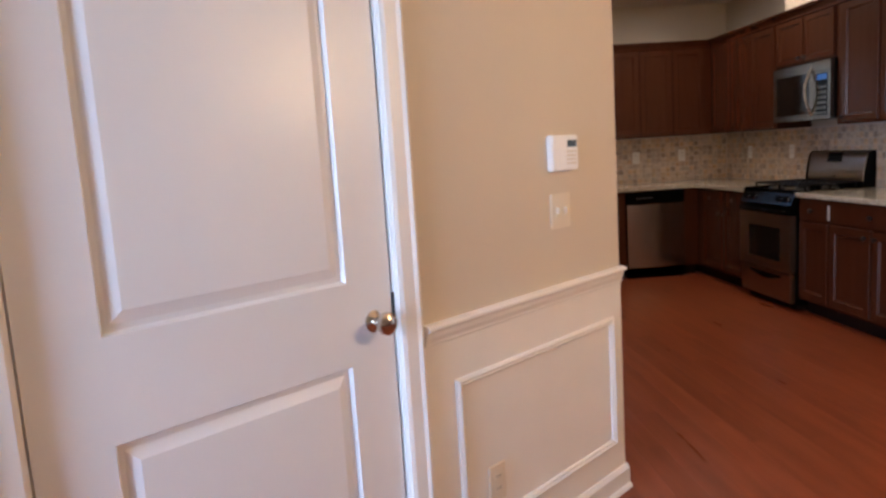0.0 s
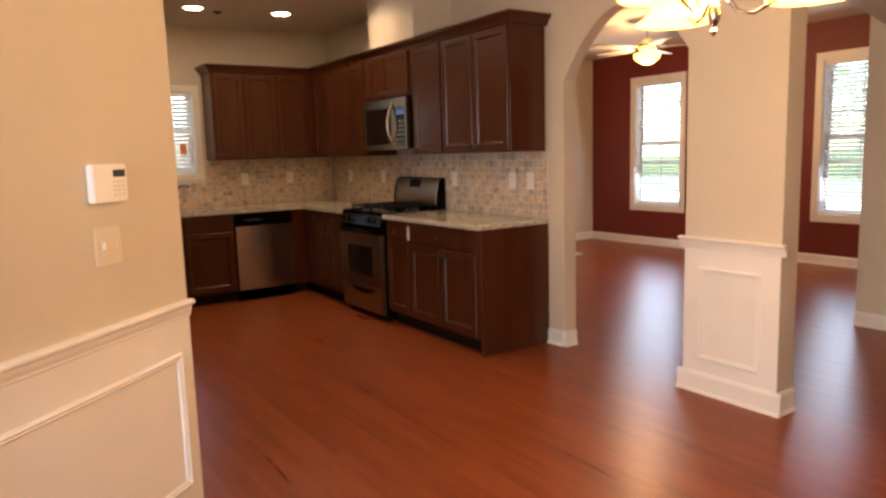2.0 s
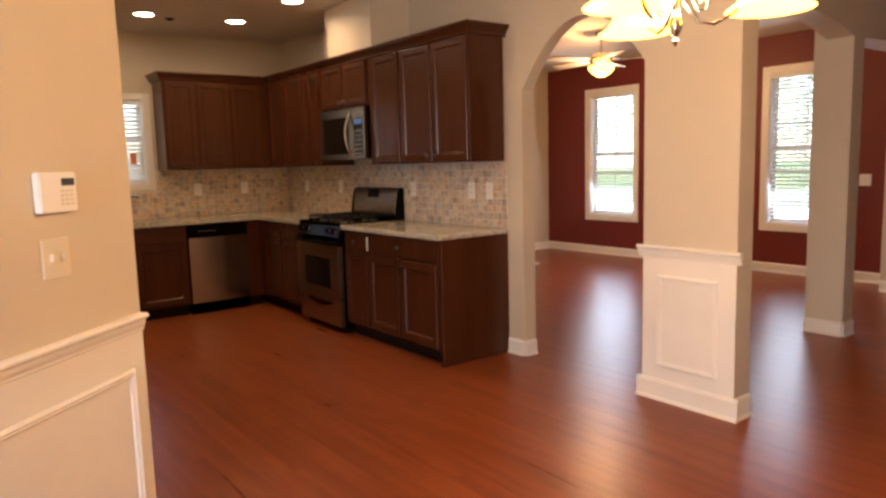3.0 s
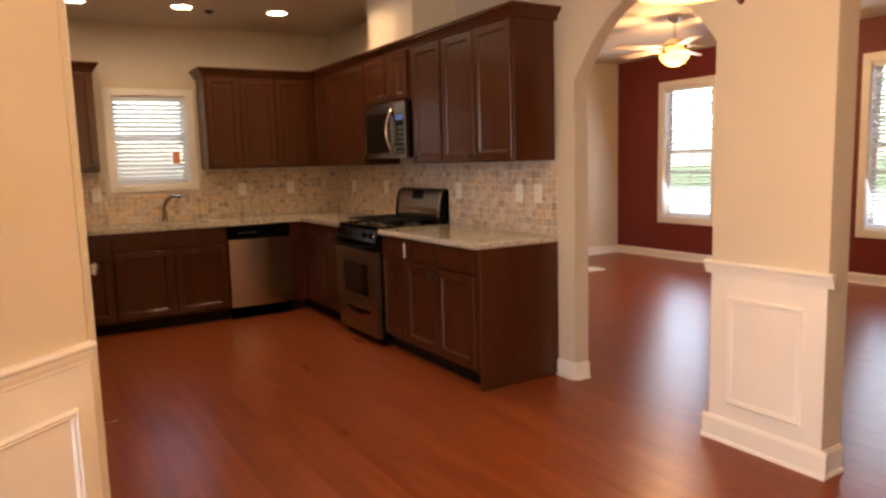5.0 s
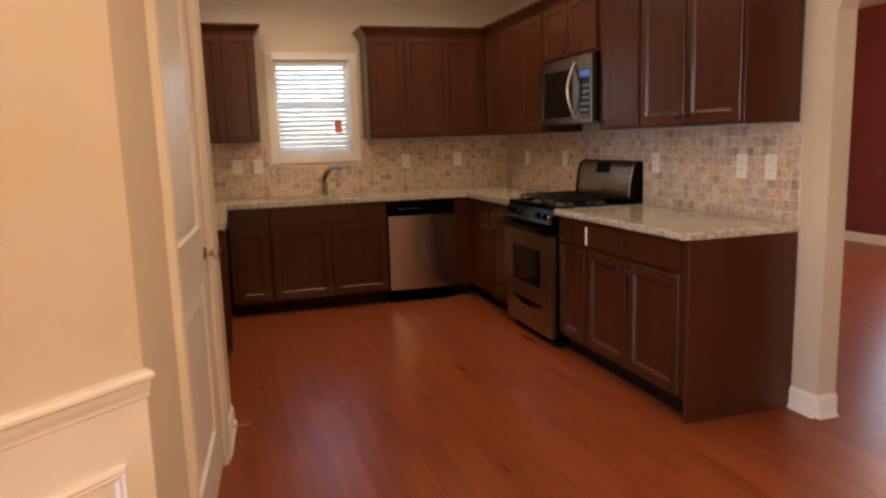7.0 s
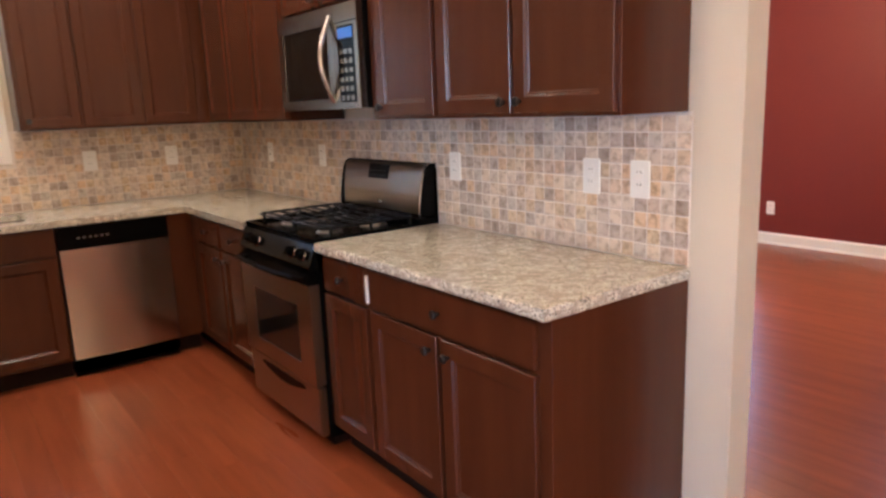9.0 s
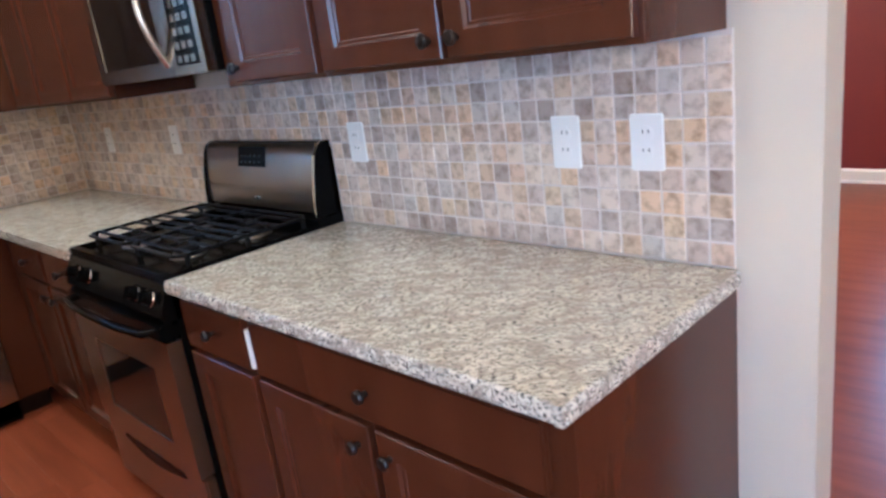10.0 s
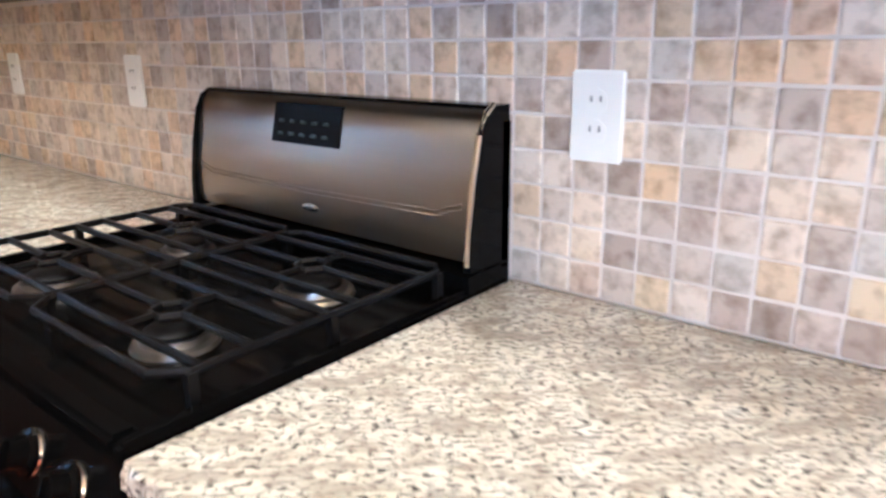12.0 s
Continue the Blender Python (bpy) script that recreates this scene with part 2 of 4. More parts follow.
def prism(bm, pts, axis, lo, hi):
    """A flat outline of (a, b) pairs pushed out from lo to hi along the axis."""
    def at(a, b, h):
        return {"x": (h, a, b), "y": (a, h, b), "z": (a, b, h)}[axis]
    r0, r1 = [bm.verts.new(at(a, b, lo)) for a, b in pts], [bm.verts.new(at(a, b, hi)) for a, b in pts]
    bm.faces.new(r0), bm.faces.new(list(reversed(r1)))
    for k in range(len(pts)):
        bm.faces.new((r0[k], r1[k], r1[(k + 1) % len(pts)], r0[(k + 1) % len(pts)]))
    return bm


def part(name, bm, material, parent=None, label="", smooth=False, m=None, kind=""):
    bmesh.ops.recalc_face_normals(bm, faces=bm.faces)
    me = bpy.data.meshes.new(name)
    bm.to_mesh(me)
    bm.free()
    me.materials.append(material)
    if smooth:
        me.polygons.foreach_set("use_smooth", [True] * len(me.polygons))
        me.set_sharp_from_angle(angle=radians(40))
    ob = new(name, me)
    if parent:
        ob.parent = parent
    if m is not None:
        ob.matrix_local = m
    return tagged(ob, label, kind=kind)


def thing(name, m, label, category, group=""):
    ob = new(name)
    ob.empty_display_size = 0.1
    ob.matrix_world = m
    return tagged(ob, label, category, group)


def B(*a, **k):
    return box(bmesh.new(), *a, **k)


def setting(name, bm, material, label="", category=""):
    ob = part(name, bm, material)
    return tagged(ob, label, category, kind="structure")


# ---- large structure ----
def wall_box(name, x0, y0, x1, y1, material=None, z0=0.0, z1=HC, label="", holes=()):
    """A wall along x or y with rectangular openings (from, to, bottom, top) cut through it."""
    bm = bmesh.new()
    along_x = (x1 - x0) > (y1 - y0)
    lo, hi = (x0, x1) if along_x else (y0, y1)
    def add(a, b, c, d):
        if b - a > 1e-4 and d - c > 1e-4:
            box(bm, a, y0, c, b, y1, d) if along_x else box(bm, x0, a, c, x1, b, d)
    cur = lo
    for a, b, c, d in sorted(holes):
        add(cur, a, z0, z1), add(a, b, z0, c), add(a, b, d, z1)
        cur = b
    add(cur, hi, z0, z1)
    return setting(name, bm, material or M_WALL, label, "wall")


SINKWIN = (1.339, 2.006, 1.263, 2.091)
REDWINS = [(2.735, 3.505, 0.575, 2.305), (5.42, 6.20, 0.575, 2.305)]
wall_box("wall_north", 0.30, YB, XW, YB + 0.15, label="tan painted kitchen wall behind the sink", holes=[SINKWIN])
wall_box("wall_range", XW, 2.82, XW + 0.11, YB + 0.15, label="tan painted wall between kitchen and living room")
wall_box("wall_west", 0.15, 3.80, 0.30, YB + 0.15, label="plain tan kitchen side wall")
wall_box("wall_living_north", XW + 0.11, 7.05, 8.134, 7.20, label="tan painted living room wall")
wall_box("wall_living_west", XW, YB + 0.15, XW + 0.11, 7.20, label="tan painted living room side wall")
wall_box("wall_east", 8.134, -3.35, 8.30, 7.20, M_RED, label="dark red accent wall with two windows", holes=REDWINS)
wall_box("wall_south", -1.95, -3.50, 8.30, -3.35, label="plain tan wall behind the dining area")
# The entry wall's opening is added, out of view, to go with its daylight lamp.
wall_box("wall_entry_west", -1.95, -3.35, -1.80, -0.28, label="plain tan entry wall", holes=[(-1.25, -0.45, 0.3, 2.2)])
CX = 3.435                       # the column's west face
setting("column_wall", B(CX, 1.186, 0, CX + 0.146, 1.762, HC), M_WALL, "tan painted square column with wainscot", "column")
setting("pier_wall", B(5.61, 1.57, 0, 5.78, 1.85, HC), M_WALL, "tan painted pier between two openings", "column")
setting("stub_wall", B(7.70, 1.57, 0, 8.134, 2.10, HC), M_WALL, "tan painted wall stub beside the opening", "wall")


def arch(name, axis, lo, hi, a0, a1, spring, rise, label):
    """The wall above an opening with a flat curved head."""
    n, c, h = 16, (a0 + a1) / 2, (a1 - a0) / 2
    pts = [(a0, HC)] + [(c + h * (2 * k / n - 1), spring + rise * (1 - (2 * k / n - 1) ** 2)) for k in range(n + 1)] + [(a1, HC)]
    setting(name, prism(bmesh.new(), pts, axis, lo, hi), M_WALL, label, "wall")


arch("arch_range_side", "x", XW, XW + 0.10, 1.762, 2.82, 1.87, 0.41, "tan painted arched header over the opening")
arch("arch_hall_side", "y", 1.57, 1.76, CX + 0.146, 5.61, 2.22, 0.14, "tan painted arched header over a wide opening")
arch("header_hall_side", "y", 1.57, 1.85, 5.78, 7.70, 2.22, 0.02, "tan painted header over a square opening")
setting("chase_wall", B(3.125, 4.14, 2.315, XW, 4.88, HC), M_WALL, "tan painted vent chase above the wall cabinets", "wall")
setting("ceiling", B(-1.95, -3.5, HC, 8.30, 7.20, HC + 0.12), M_CEIL, "tan textured ceiling", "ceiling")

# the wall at 45 degrees: local x runs along it away from its corner, local y is its face
P0 = Vector((0.711, 1.886, 0))
DIAG = pose(P0.x, P0.y, 0, 0, 0, 221.84)      # local +x goes from the corner to the south-west, local +y out into the room
DOOR_S0, DOOR_S1 = 1.148, 2.045
dm = bmesh.new()
box(dm, 0.0, -0.13, 0, DOOR_S0, 0, HC), box(dm, DOOR_S1, -0.13, 0, 3.38, 0, HC), box(dm, DOOR_S0, -0.13, 2.05, DOOR_S1, 0, HC)
diag = setting("wall_diagonal", dm, M_WALL, "tan painted diagonal wall with white wainscot", "wall")
diag.matrix_world = DIAG
# the pantry side wall
PQ = Vector((0.84, 3.80, 0)) - P0
PAN = pose(P0.x, P0.y, 0, 0, 0, math.degrees(math.atan2(PQ.y, PQ.x)))   # local +x goes north, local -y is the room side
PL = PQ.length
PD0, PD1 = 0.52, 1.43
pm = bmesh.new()
box(pm, 0.0, 0, 0, PD0, 0.13, HC), box(pm, PD1, 0, 0, PL, 0.13, HC), box(pm, PD0, 0, 2.05, PD1, 0.13, HC)
pan = setting("wall_pantry", pm, M_WALL, "tan painted pantry wall with a door", "wall")
pan.matrix_world = PAN
wall_box("wall_pantry_end", 0.15, 3.80, 0.84, 3.93, label="plain tan wall beside the refrigerator space")


def trim(name, bm, m, label):
    ob = part(name, bm, M_WHITE, None, label)
    ob.matrix_world = m
    return tagged(ob, label, "trim", kind="structure")


def base_profile(bm, x0, x1, side, y0=0.0, h=0.095):
    """A baseboard on local y = y0, sticking out towards side."""
    s = side
    box(bm, x0, min(y0, y0 + s * 0.014), 0, x1, max(y0, y0 + s * 0.014), h - 0.018)
    prism(bm, [(y0, h - 0.018), (y0 + s * 0.014, h - 0.018), (y0 + s * 0.005, h), (y0, h)], "x", x0, x1)
    prism(bm, [(y0 + s * 0.014, 0), (y0 + s * 0.026, 0), (y0 + s * 0.022, 0.013), (y0 + s * 0.014, 0.018)], "x", x0, x1)


def rail_profile(bm, x0, x1, side, zt=0.895):
    """A chair rail with a rounded nose and a lower band."""
    s = side
    prism(bm, [(0, zt), (s * 0.020, zt), (s * 0.032, zt - 0.006), (s * 0.032, zt - 0.014), (s * 0.018, zt - 0.022), (s * 0.015, zt - 0.038), (s * 0.009, zt - 0.052), (s * 0.009, zt - 0.060), (0, zt - 0.066)], "x", x0, x1)


def mould_frame(bm, x0, x1, z0, z1, side, w=0.026):
    """A picture-frame moulding on the wainscot with mitred corners."""
    s = side
    rings = []
    for inset, d in ((0, 0.0), (0, 0.008), (w * 0.35, 0.015), (w * 0.6, 0.008), (w * 0.8, 0.011), (w, 0.006), (w, 0.0)):
        y = 0.002 * s + s * d
        rings.append([bm.verts.new(p) for p in ((x0 + inset, y, z0 + inset), (x1 - inset, y, z0 + inset), (x1 - inset, y, z1 - inset), (x0 + inset, y, z1 - inset))])
    for a, b in zip(rings, rings[1:]):
        for k in range(4):
            bm.faces.new((a[k], a[(k + 1) % 4], b[(k + 1) % 4], b[k]))


ws = bmesh.new()
box(ws, 0.0, 0, 0.0, DOOR_S0 - 0.075, 0.003, 0.86)
trim("wainscot_panel", ws, DIAG, "white painted wainscot on the diagonal wall")
ws = bmesh.new()
rail_profile(ws, -0.004, DOOR_S0 - 0.085, 1)
trim("chair_rail", ws, DIAG, "white moulded chair rail")
ws = bmesh.new()
mould_frame(ws, 0.068, 0.95, 0.20, 0.709, 1)
trim("wainscot_moulding", ws, DIAG, "white picture-frame moulding")
ws = bmesh.new()
base_profile(ws, -0.01, DOOR_S0 - 0.085, 1, 0.003)
trim("baseboard", ws, DIAG, "white baseboard")


def wainscot_on(m, w, label):
    bm = bmesh.new()
    box(bm, 0, 0, 0, w, 0.003, 0.86)
    rail_profile(bm, -0.03, w + 0.03, 1)
    mould_frame(bm, 0.10, w - 0.10, 0.20, 0.73, 1)
    trim("wainscot_panel", bm, m, label)
    bm = bmesh.new()
    base_profile(bm, -0.03, w + 0.03, 1, 0.003, 0.12)
    trim("baseboard", bm, m, "white baseboard")


# column: west face, with the returns of rail and base on its sides
wainscot_on(pose(CX, 1.186, 0, 0, 0, 90), 0.576, "white painted wainscot panel on the column")
for m, w in ((pose(CX + 0.146, 1.186, 0, 0, 0, 180), 0.146), (pose(CX, 1.762, 0, 0, 0, 0), 0.146)):
    bm = bmesh.new()
    base_profile(bm, 0, w, 1, 0.0, 0.12)
    trim("baseboard", bm, m, "white baseboard")
for m, w in ((pose(XW, 2.82, 0, 0, 0, 90), 0.165), (pose(XW + 0.11, 2.82, 0, 0, 0, 180), 0.11), (pose(5.61, 1.57, 0, 0, 0, 90), 0.28), (pose(5.78, 1.57, 0, 0, 0, 180), 0.17),
             (pose(8.134, -3.35, 0, 0, 0, 90), 10.4), (pose(XW + 0.11, 7.05, 0, 0, 0, 0), 0.01), (pose(7.70, 1.57, 0, 0, 0, 90), 0.53), (pose(8.134, 7.05, 0, 0, 0, 180), 4.5)):
    bm = bmesh.new()
    base_profile(bm, 0, w, 1, 0.0, 0.11)
    trim("baseboard", bm, m, "white baseboard")
bm = bmesh.new()
base_profile(bm, PD1 + 0.085, PL, -1)
trim("baseboard", bm, PAN, "white baseboard")


# ---- doors ----
def casing(bm, x0, x1, top, side, w=0.07):
    s = side
    prof = [(0, 0), (0, 0.010), (0.012, 0.016), (0.05, 0.018), (0.06, 0.024), (w, 0.020), (w, 0)]
    for sign, x in ((-1, x0), (1, x1)):
        prism(bm, [(x + sign * a, s * b) for a, b in prof], "z", 0, top + w)
    prism(bm, [(s * b, top + a) for a, b in prof], "x", x0, x1)


def panel_door(name, w, h, m, knob_x, knob_side, label, face):
    """A moulded two-panel door; face is the side (+1 or -1) that is seen."""
    door = thing(name, m, label, "door")
    tagged(door, kind="structure")
    s, t = face, 0.035
    bm = bmesh.new()
    px0, px1 = 0.145, w - 0.145
    rows = ((0.21, 0.828), (1.043, h - 0.13))
    # stiles and rails round two sunk panels
    y0, y1 = min(0, -s * t), max(0, -s * t)
    box(bm, 0, y0, 0, px0, y1, h), box(bm, px1, y0, 0, w, y1, h)
    box(bm, px0, y0, 0, px1, y1, rows[0][0]), box(bm, px0, y0, rows[0][1], px1, y1, rows[1][0]), box(bm, px0, y0, rows[1][1], px1, y1, h)
    for z0, z1 in rows:
        rings = []
        for inset, d in ((0, 0), (0.006, 0.013), (0.018, 0.013), (0.045, 0.003), (0.048, 0.003)):
            rings.append([bm.verts.new(p) for p in ((px0 + inset, -s * d, z0 + inset), (px1 - inset, -s * d, z0 + inset), (px1 - inset, -s * d, z1 - inset), (px0 + inset, -s * d, z1 - inset))])
        for a, b in zip(rings, rings[1:]):
            for k in range(4):
                bm.faces.new((a[k], a[(k + 1) % 4], b[(k + 1) % 4], b[k]))
        bm.faces.new(rings[-1])
    part("leaf", bm, M_DOOR, door)
    bm = bmesh.new()
    prof = [(0.0, 0.0), (0.029, 0.0), (0.029, 0.003), (0.022, 0.007), (0.012, 0.012), (0.012, 0.028), (0.022, 0.036), (0.030, 0.048), (0.029, 0.060), (0.018, 0.068), (0.0, 0.070)]
    lathe(bm, prof)
    k = part("knob", bm, M_NICKEL, door, "satin nickel round door knob", smooth=True)
    k.matrix_local = Matrix.Translation((knob_x, 0, 0.93)) @ Matrix.Rotation(radians(-90 * s), 4, "X")
    return door


# closet door on the diagonal wall
bm = bmesh.new()
casing(bm, DOOR_S0, DOOR_S1, 2.05, 1)
trim("door_casing", bm, DIAG, "white door casing")
door_1 = panel_door("door_1", DOOR_S1 - DOOR_S0 - 0.02, 2.035, DIAG @ pose(DOOR_S0 + 0.01, -0.012, 0.012), 0.065, 1, "closed white two-panel door with a nickel knob", 1)
bm = bmesh.new()
box(bm, DOOR_S0, -0.13, 0, DOOR_S0 + 0.002, 0, 2.05), box(bm, DOOR_S1 - 0.002, -0.13, 0, DOOR_S1, 0, 2.05)
box(bm, DOOR_S0, -0.13, 0, DOOR_S1, -0.06, 2.05)
trim("door_jamb", bm, DIAG, "white door jamb")
part("latch_plate", B(-0.012, -0.002, 0.905, -0.001, 0.004, 0.995), M_KNOB, door_1, "dark latch plate")
# pantry door
bm = bmesh.new()
casing(bm, PD0, PD1, 2.05, -1)
trim("door_casing", bm, PAN, "white door casing")
door_2 = panel_door("door_2", PD1 - PD0 - 0.02, 2.035, PAN @ pose(PD0 + 0.01, 0.006, 0.012), PD1 - PD0 - 0.085, -1, "closed white two-panel pantry door", -1)
for hz in (0.25, 1.02, 1.80):
    bm = bmesh.new()
    cyl(bm, (0, -0.006, hz), 0.006, 0.09, seg=10), box(bm, 0, -0.003, hz - 0.045, 0.014, 0.001, hz + 0.045)
    h = part("hinge", bm, M_NICKEL, door_2, "satin nickel door hinge")
bm = bmesh.new()
box(bm, PD0, 0.05, 0, PD1, 0.13, 2.05)
trim("door_jamb", bm, PAN, "white door jamb")


# ---- kitchen cabinets: local x along the front, y into the cabinet, front at y = 0 ----
def shaker(bm, x0, x1, z0, z1, rail=0.055):
    """A recessed-panel front, 20 mm thick, lying on y = 0 and sticking out to -y."""
    rings = []
    for inset, y in ((0, 0.0), (0, -0.017), (0.003, -0.020), (rail, -0.020), (rail + 0.006, -0.013), (rail + 0.011, -0.013), (rail + 0.014, -0.010)):
        rings.append([bm.verts.new(p) for p in ((x0 + inset, y, z0 + inset), (x1 - inset, y, z0 + inset), (x1 - inset, y, z1 - inset), (x0 + inset, y, z1 - inset))])
    bm.faces.new(rings[0])
    for a, b in zip(rings, rings[1:]):
        for k in range(4):
            bm.faces.new((a[k], a[(k + 1) % 4], b[(k + 1) % 4], b[k]))
    bm.faces.new(rings[-1])


def knob(parent, x, z):
    bm = bmesh.new()
    lathe(bm, [(0.0, 0), (0.007, 0), (0.006, 0.012), (0.014, 0.018), (0.0155, 0.024), (0.012, 0.029), (0.0, 0.031)], seg=14)
    k = part("knob", bm, M_KNOB, parent, "dark bronze knob", smooth=True)
    k.matrix_local = Matrix.Translation((x, -0.018, z)) @ Matrix.Rotation(radians(90), 4, "X")


def base_cabinet(m, w, fronts, label, depth=0.59, end=False):
    """fronts: (kind, x0, x1, knob x or None)."""
    cab = thing("base_cabinet", m, label, "cabinet")
    part("body", B(0, 0, 0.105, w, depth, 0.878, bevel=0.001), M_CAB, cab)
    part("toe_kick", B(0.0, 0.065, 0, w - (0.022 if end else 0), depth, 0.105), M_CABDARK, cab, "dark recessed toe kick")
    if end:
        part("end_panel", B(w - 0.02, -0.001, 0, w + 0.002, depth + 0.018, 0.878, bevel=0.001), M_CAB, cab)
    for kind, x0, x1, kx in fronts:
        if kind == "drawer":
            bm = bmesh.new()
            box(bm, x0, -0.020, 0.722, x1, 0, 0.862, bevel=0.004, seg=2)
            d = part("drawer_front", bm, M_CAB, cab)
            if kx is not None:
                knob(d, kx, 0.79)
        else:
            bm = bmesh.new()
            shaker(bm, x0, x1, 0.125, 0.706)
            d = part("door", bm, M_CAB, cab)
            if kx is not None:
                knob(d, kx, 0.655)
    return cab


def wall_cabinet(m, w, doors, label, z0=1.395, z1=2.258, depth=0.31, knob_low=True):
    cab = thing("wall_cabinet", m, label, "cabinet")
    part("body", B(0, 0, z0, w, depth, z1, bevel=0.001), M_CAB, cab)
    for x0, x1, kx in doors:
        bm = bmesh.new()
        shaker(bm, x0, x1, z0 + 0.012, z1 - 0.012, 0.05 if z1 - z0 > 0.5 else 0.04)
        d = part("door", bm, M_CAB, cab)
        if kx is not None:
            knob(d, kx, z0 + 0.05)
    return cab


def RW(y, x):      # front of a run on the range wall; local x goes towards the room's south
    return pose(x, y, 0, 0, 0, -90)


FX = XW - 0.61
base_cabinet(RW(3.905, FX), 0.925, [("drawer", 0.01, 0.878, 0.44), ("door", 0.01, 0.422, 0.385), ("door", 0.446, 0.878, 0.485)], "cherry-stained base cabinet with one wide drawer and two doors", end=True)
base_cabinet(RW(4.272, FX), 0.364, [("drawer", 0.02, 0.348, 0.18), ("door", 0.02, 0.348, None)], "narrow cherry-stained base cabinet with a drawer and a door")
base_cabinet(RW(6.018, FX), 0.975, [("drawer", 0.13, 0.53, 0.33), ("drawer", 0.55, 0.955, 0.75), ("door", 0.13, 0.53, 0.49), ("door", 0.55, 0.955, 0.59)], "cherry-stained base cabinet beside the range")
corner = thing("base_cabinet", pose(FX, 6.018, 0), "cherry-stained corner base cabinet", "cabinet")
part("body", B(0, 0, 0.105, 0.60, 0.60, 0.878), M_CAB, corner)
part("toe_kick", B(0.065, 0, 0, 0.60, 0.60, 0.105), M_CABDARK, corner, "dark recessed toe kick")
FY = YB - 0.61
base_cabinet(pose(0.885, FY, 0), 0.305, [("drawer", 0.03, 0.29, 0.16), ("door", 0.03, 0.29, 0.06)], "narrow cherry-stained base cabinet under the counter")
base_cabinet(pose(1.193, FY, 0), 0.958, [("drawer", 0.015, 0.475, None), ("drawer", 0.495, 0.945, None), ("door", 0.015, 0.475, None), ("door", 0.495, 0.945, None)], "cherry-stained sink cabinet with false drawer fronts")
filler = thing("base_cabinet", pose(2.75, FY, 0), "dark corner filler beside the dishwasher", "cabinet")
part("body", B(0, 0.002, 0.105, 0.139, 0.59, 0.878), M_CAB, filler)
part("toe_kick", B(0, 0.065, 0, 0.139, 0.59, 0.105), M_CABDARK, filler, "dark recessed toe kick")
base_cabinet(pose(0.84, 4.62, 0, 0, 0, 90), 1.38, [("door", 0.03, 0.49, None), ("door", 0.51, 0.97, None), ("drawer", 0.03, 0.49, None), ("drawer", 0.51, 0.97, None)], "cherry-stained base cabinet run beside the refrigerator space")

UX = XW - 0.33
wall_cabinet(RW(3.81, UX), 0.825, [(0.015, 0.40, 0.37), (0.415, 0.815, 0.445)], "cherry-stained wall cabinet with two doors")
wall_cabinet(RW(4.275, UX), 0.463, [(0.07, 0.45, 0.10)], "narrow cherry-stained wall cabinet with one door")
wall_cabinet(RW(5.08, UX), 0.803, [(0.02, 0.39, 0.36), (0.41, 0.78, 0.44)], "short cherry-stained cabinet over the microwave", z0=1.885)
wall_cabinet(RW(6.298, UX), 1.216, [(0.05, 0.40, None), (0.42, 0.80, None), (0.815, 1.20, None)], "cherry-stained wall cabinet with three doors")
UY = YB - 0.33
cc = thing("wall_cabinet", pose(UX, UY, 0), "cherry-stained corner wall cabinet", "cabinet")
part("body", B(0, 0, 1.395, 0.32, 0.32, 2.258), M_CAB, cc)
wall_cabinet(pose(2.10, UY, 0), 1.069, [(0.02, 0.315, 0.045), (0.33, 0.655, None), (0.67, 0.99, None)], "cherry-stained wall cabinet with three doors by the window")
wall_cabinet(pose(0.32, UY, 0), 0.865, [(0.29, 0.585, 0.56), (0.605, 0.855, 0.83)], "cherry-stained wall cabinet on the other side of the window")


def crown(name, pts, label):
    """Crown moulding that runs along a line of plan points, leaning out to the line's right."""
    bm = bmesh.new()
    prof = [(0.0, 2.250), (0.012, 2.255), (0.016, 2.272), (0.040, 2.304), (0.052, 2.311), (0.052, 2.328), (0.0, 2.328)]
    pts = [Vector((*p, 0)) for p in pts]
    rings = []
    for k, p in enumerate(pts):
        ds = [(pts[j + 1] - pts[j]).normalized() for j in (k - 1, k) if 0 <= j < len(pts) - 1]
        ns = [Vector((d.y, -d.x, 0)) for d in ds]
        nn = (ns[0] + ns[-1])
        nn = nn / nn.length * (1 / max(0.3, (nn.normalized() @ ns[0])))
        rings.append([bm.verts.new(p + nn * a + Vector((0, 0, z))) for a, z in prof])
    for a, b in zip(rings, rings[1:]):
        for j in range(len(prof)):
            bm.faces.new((a[j], a[(j + 1) % len(prof)], b[(j + 1) % len(prof)], b[j]))
    bm.faces.new(rings[0]), bm.faces.new(list(reversed(rings[-1])))
    ob = part(name, bm, M_CAB, None, label)
    tagged(ob, label, "trim")


crown("crown_moulding", [(2.10, YB), (2.10, UY), (UX, UY), (UX, 2.985), (XW, 2.985)], "dark crown moulding along the wall cabinets")
crown("crown_moulding", [(0.32, UY), (1.185, UY), (1.185, YB)], "dark crown moulding on the wall cabinet on the other side of the window")


# ---- countertops ----
ct = thing("countertop", pose(0, 0, 0), "speckled beige granite countertop beside the range", "countertop")
part("slab", B(XW - 0.630, 2.985, 0.879, XW - 0.012, 4.276, 0.915), M_GRANITE, ct)


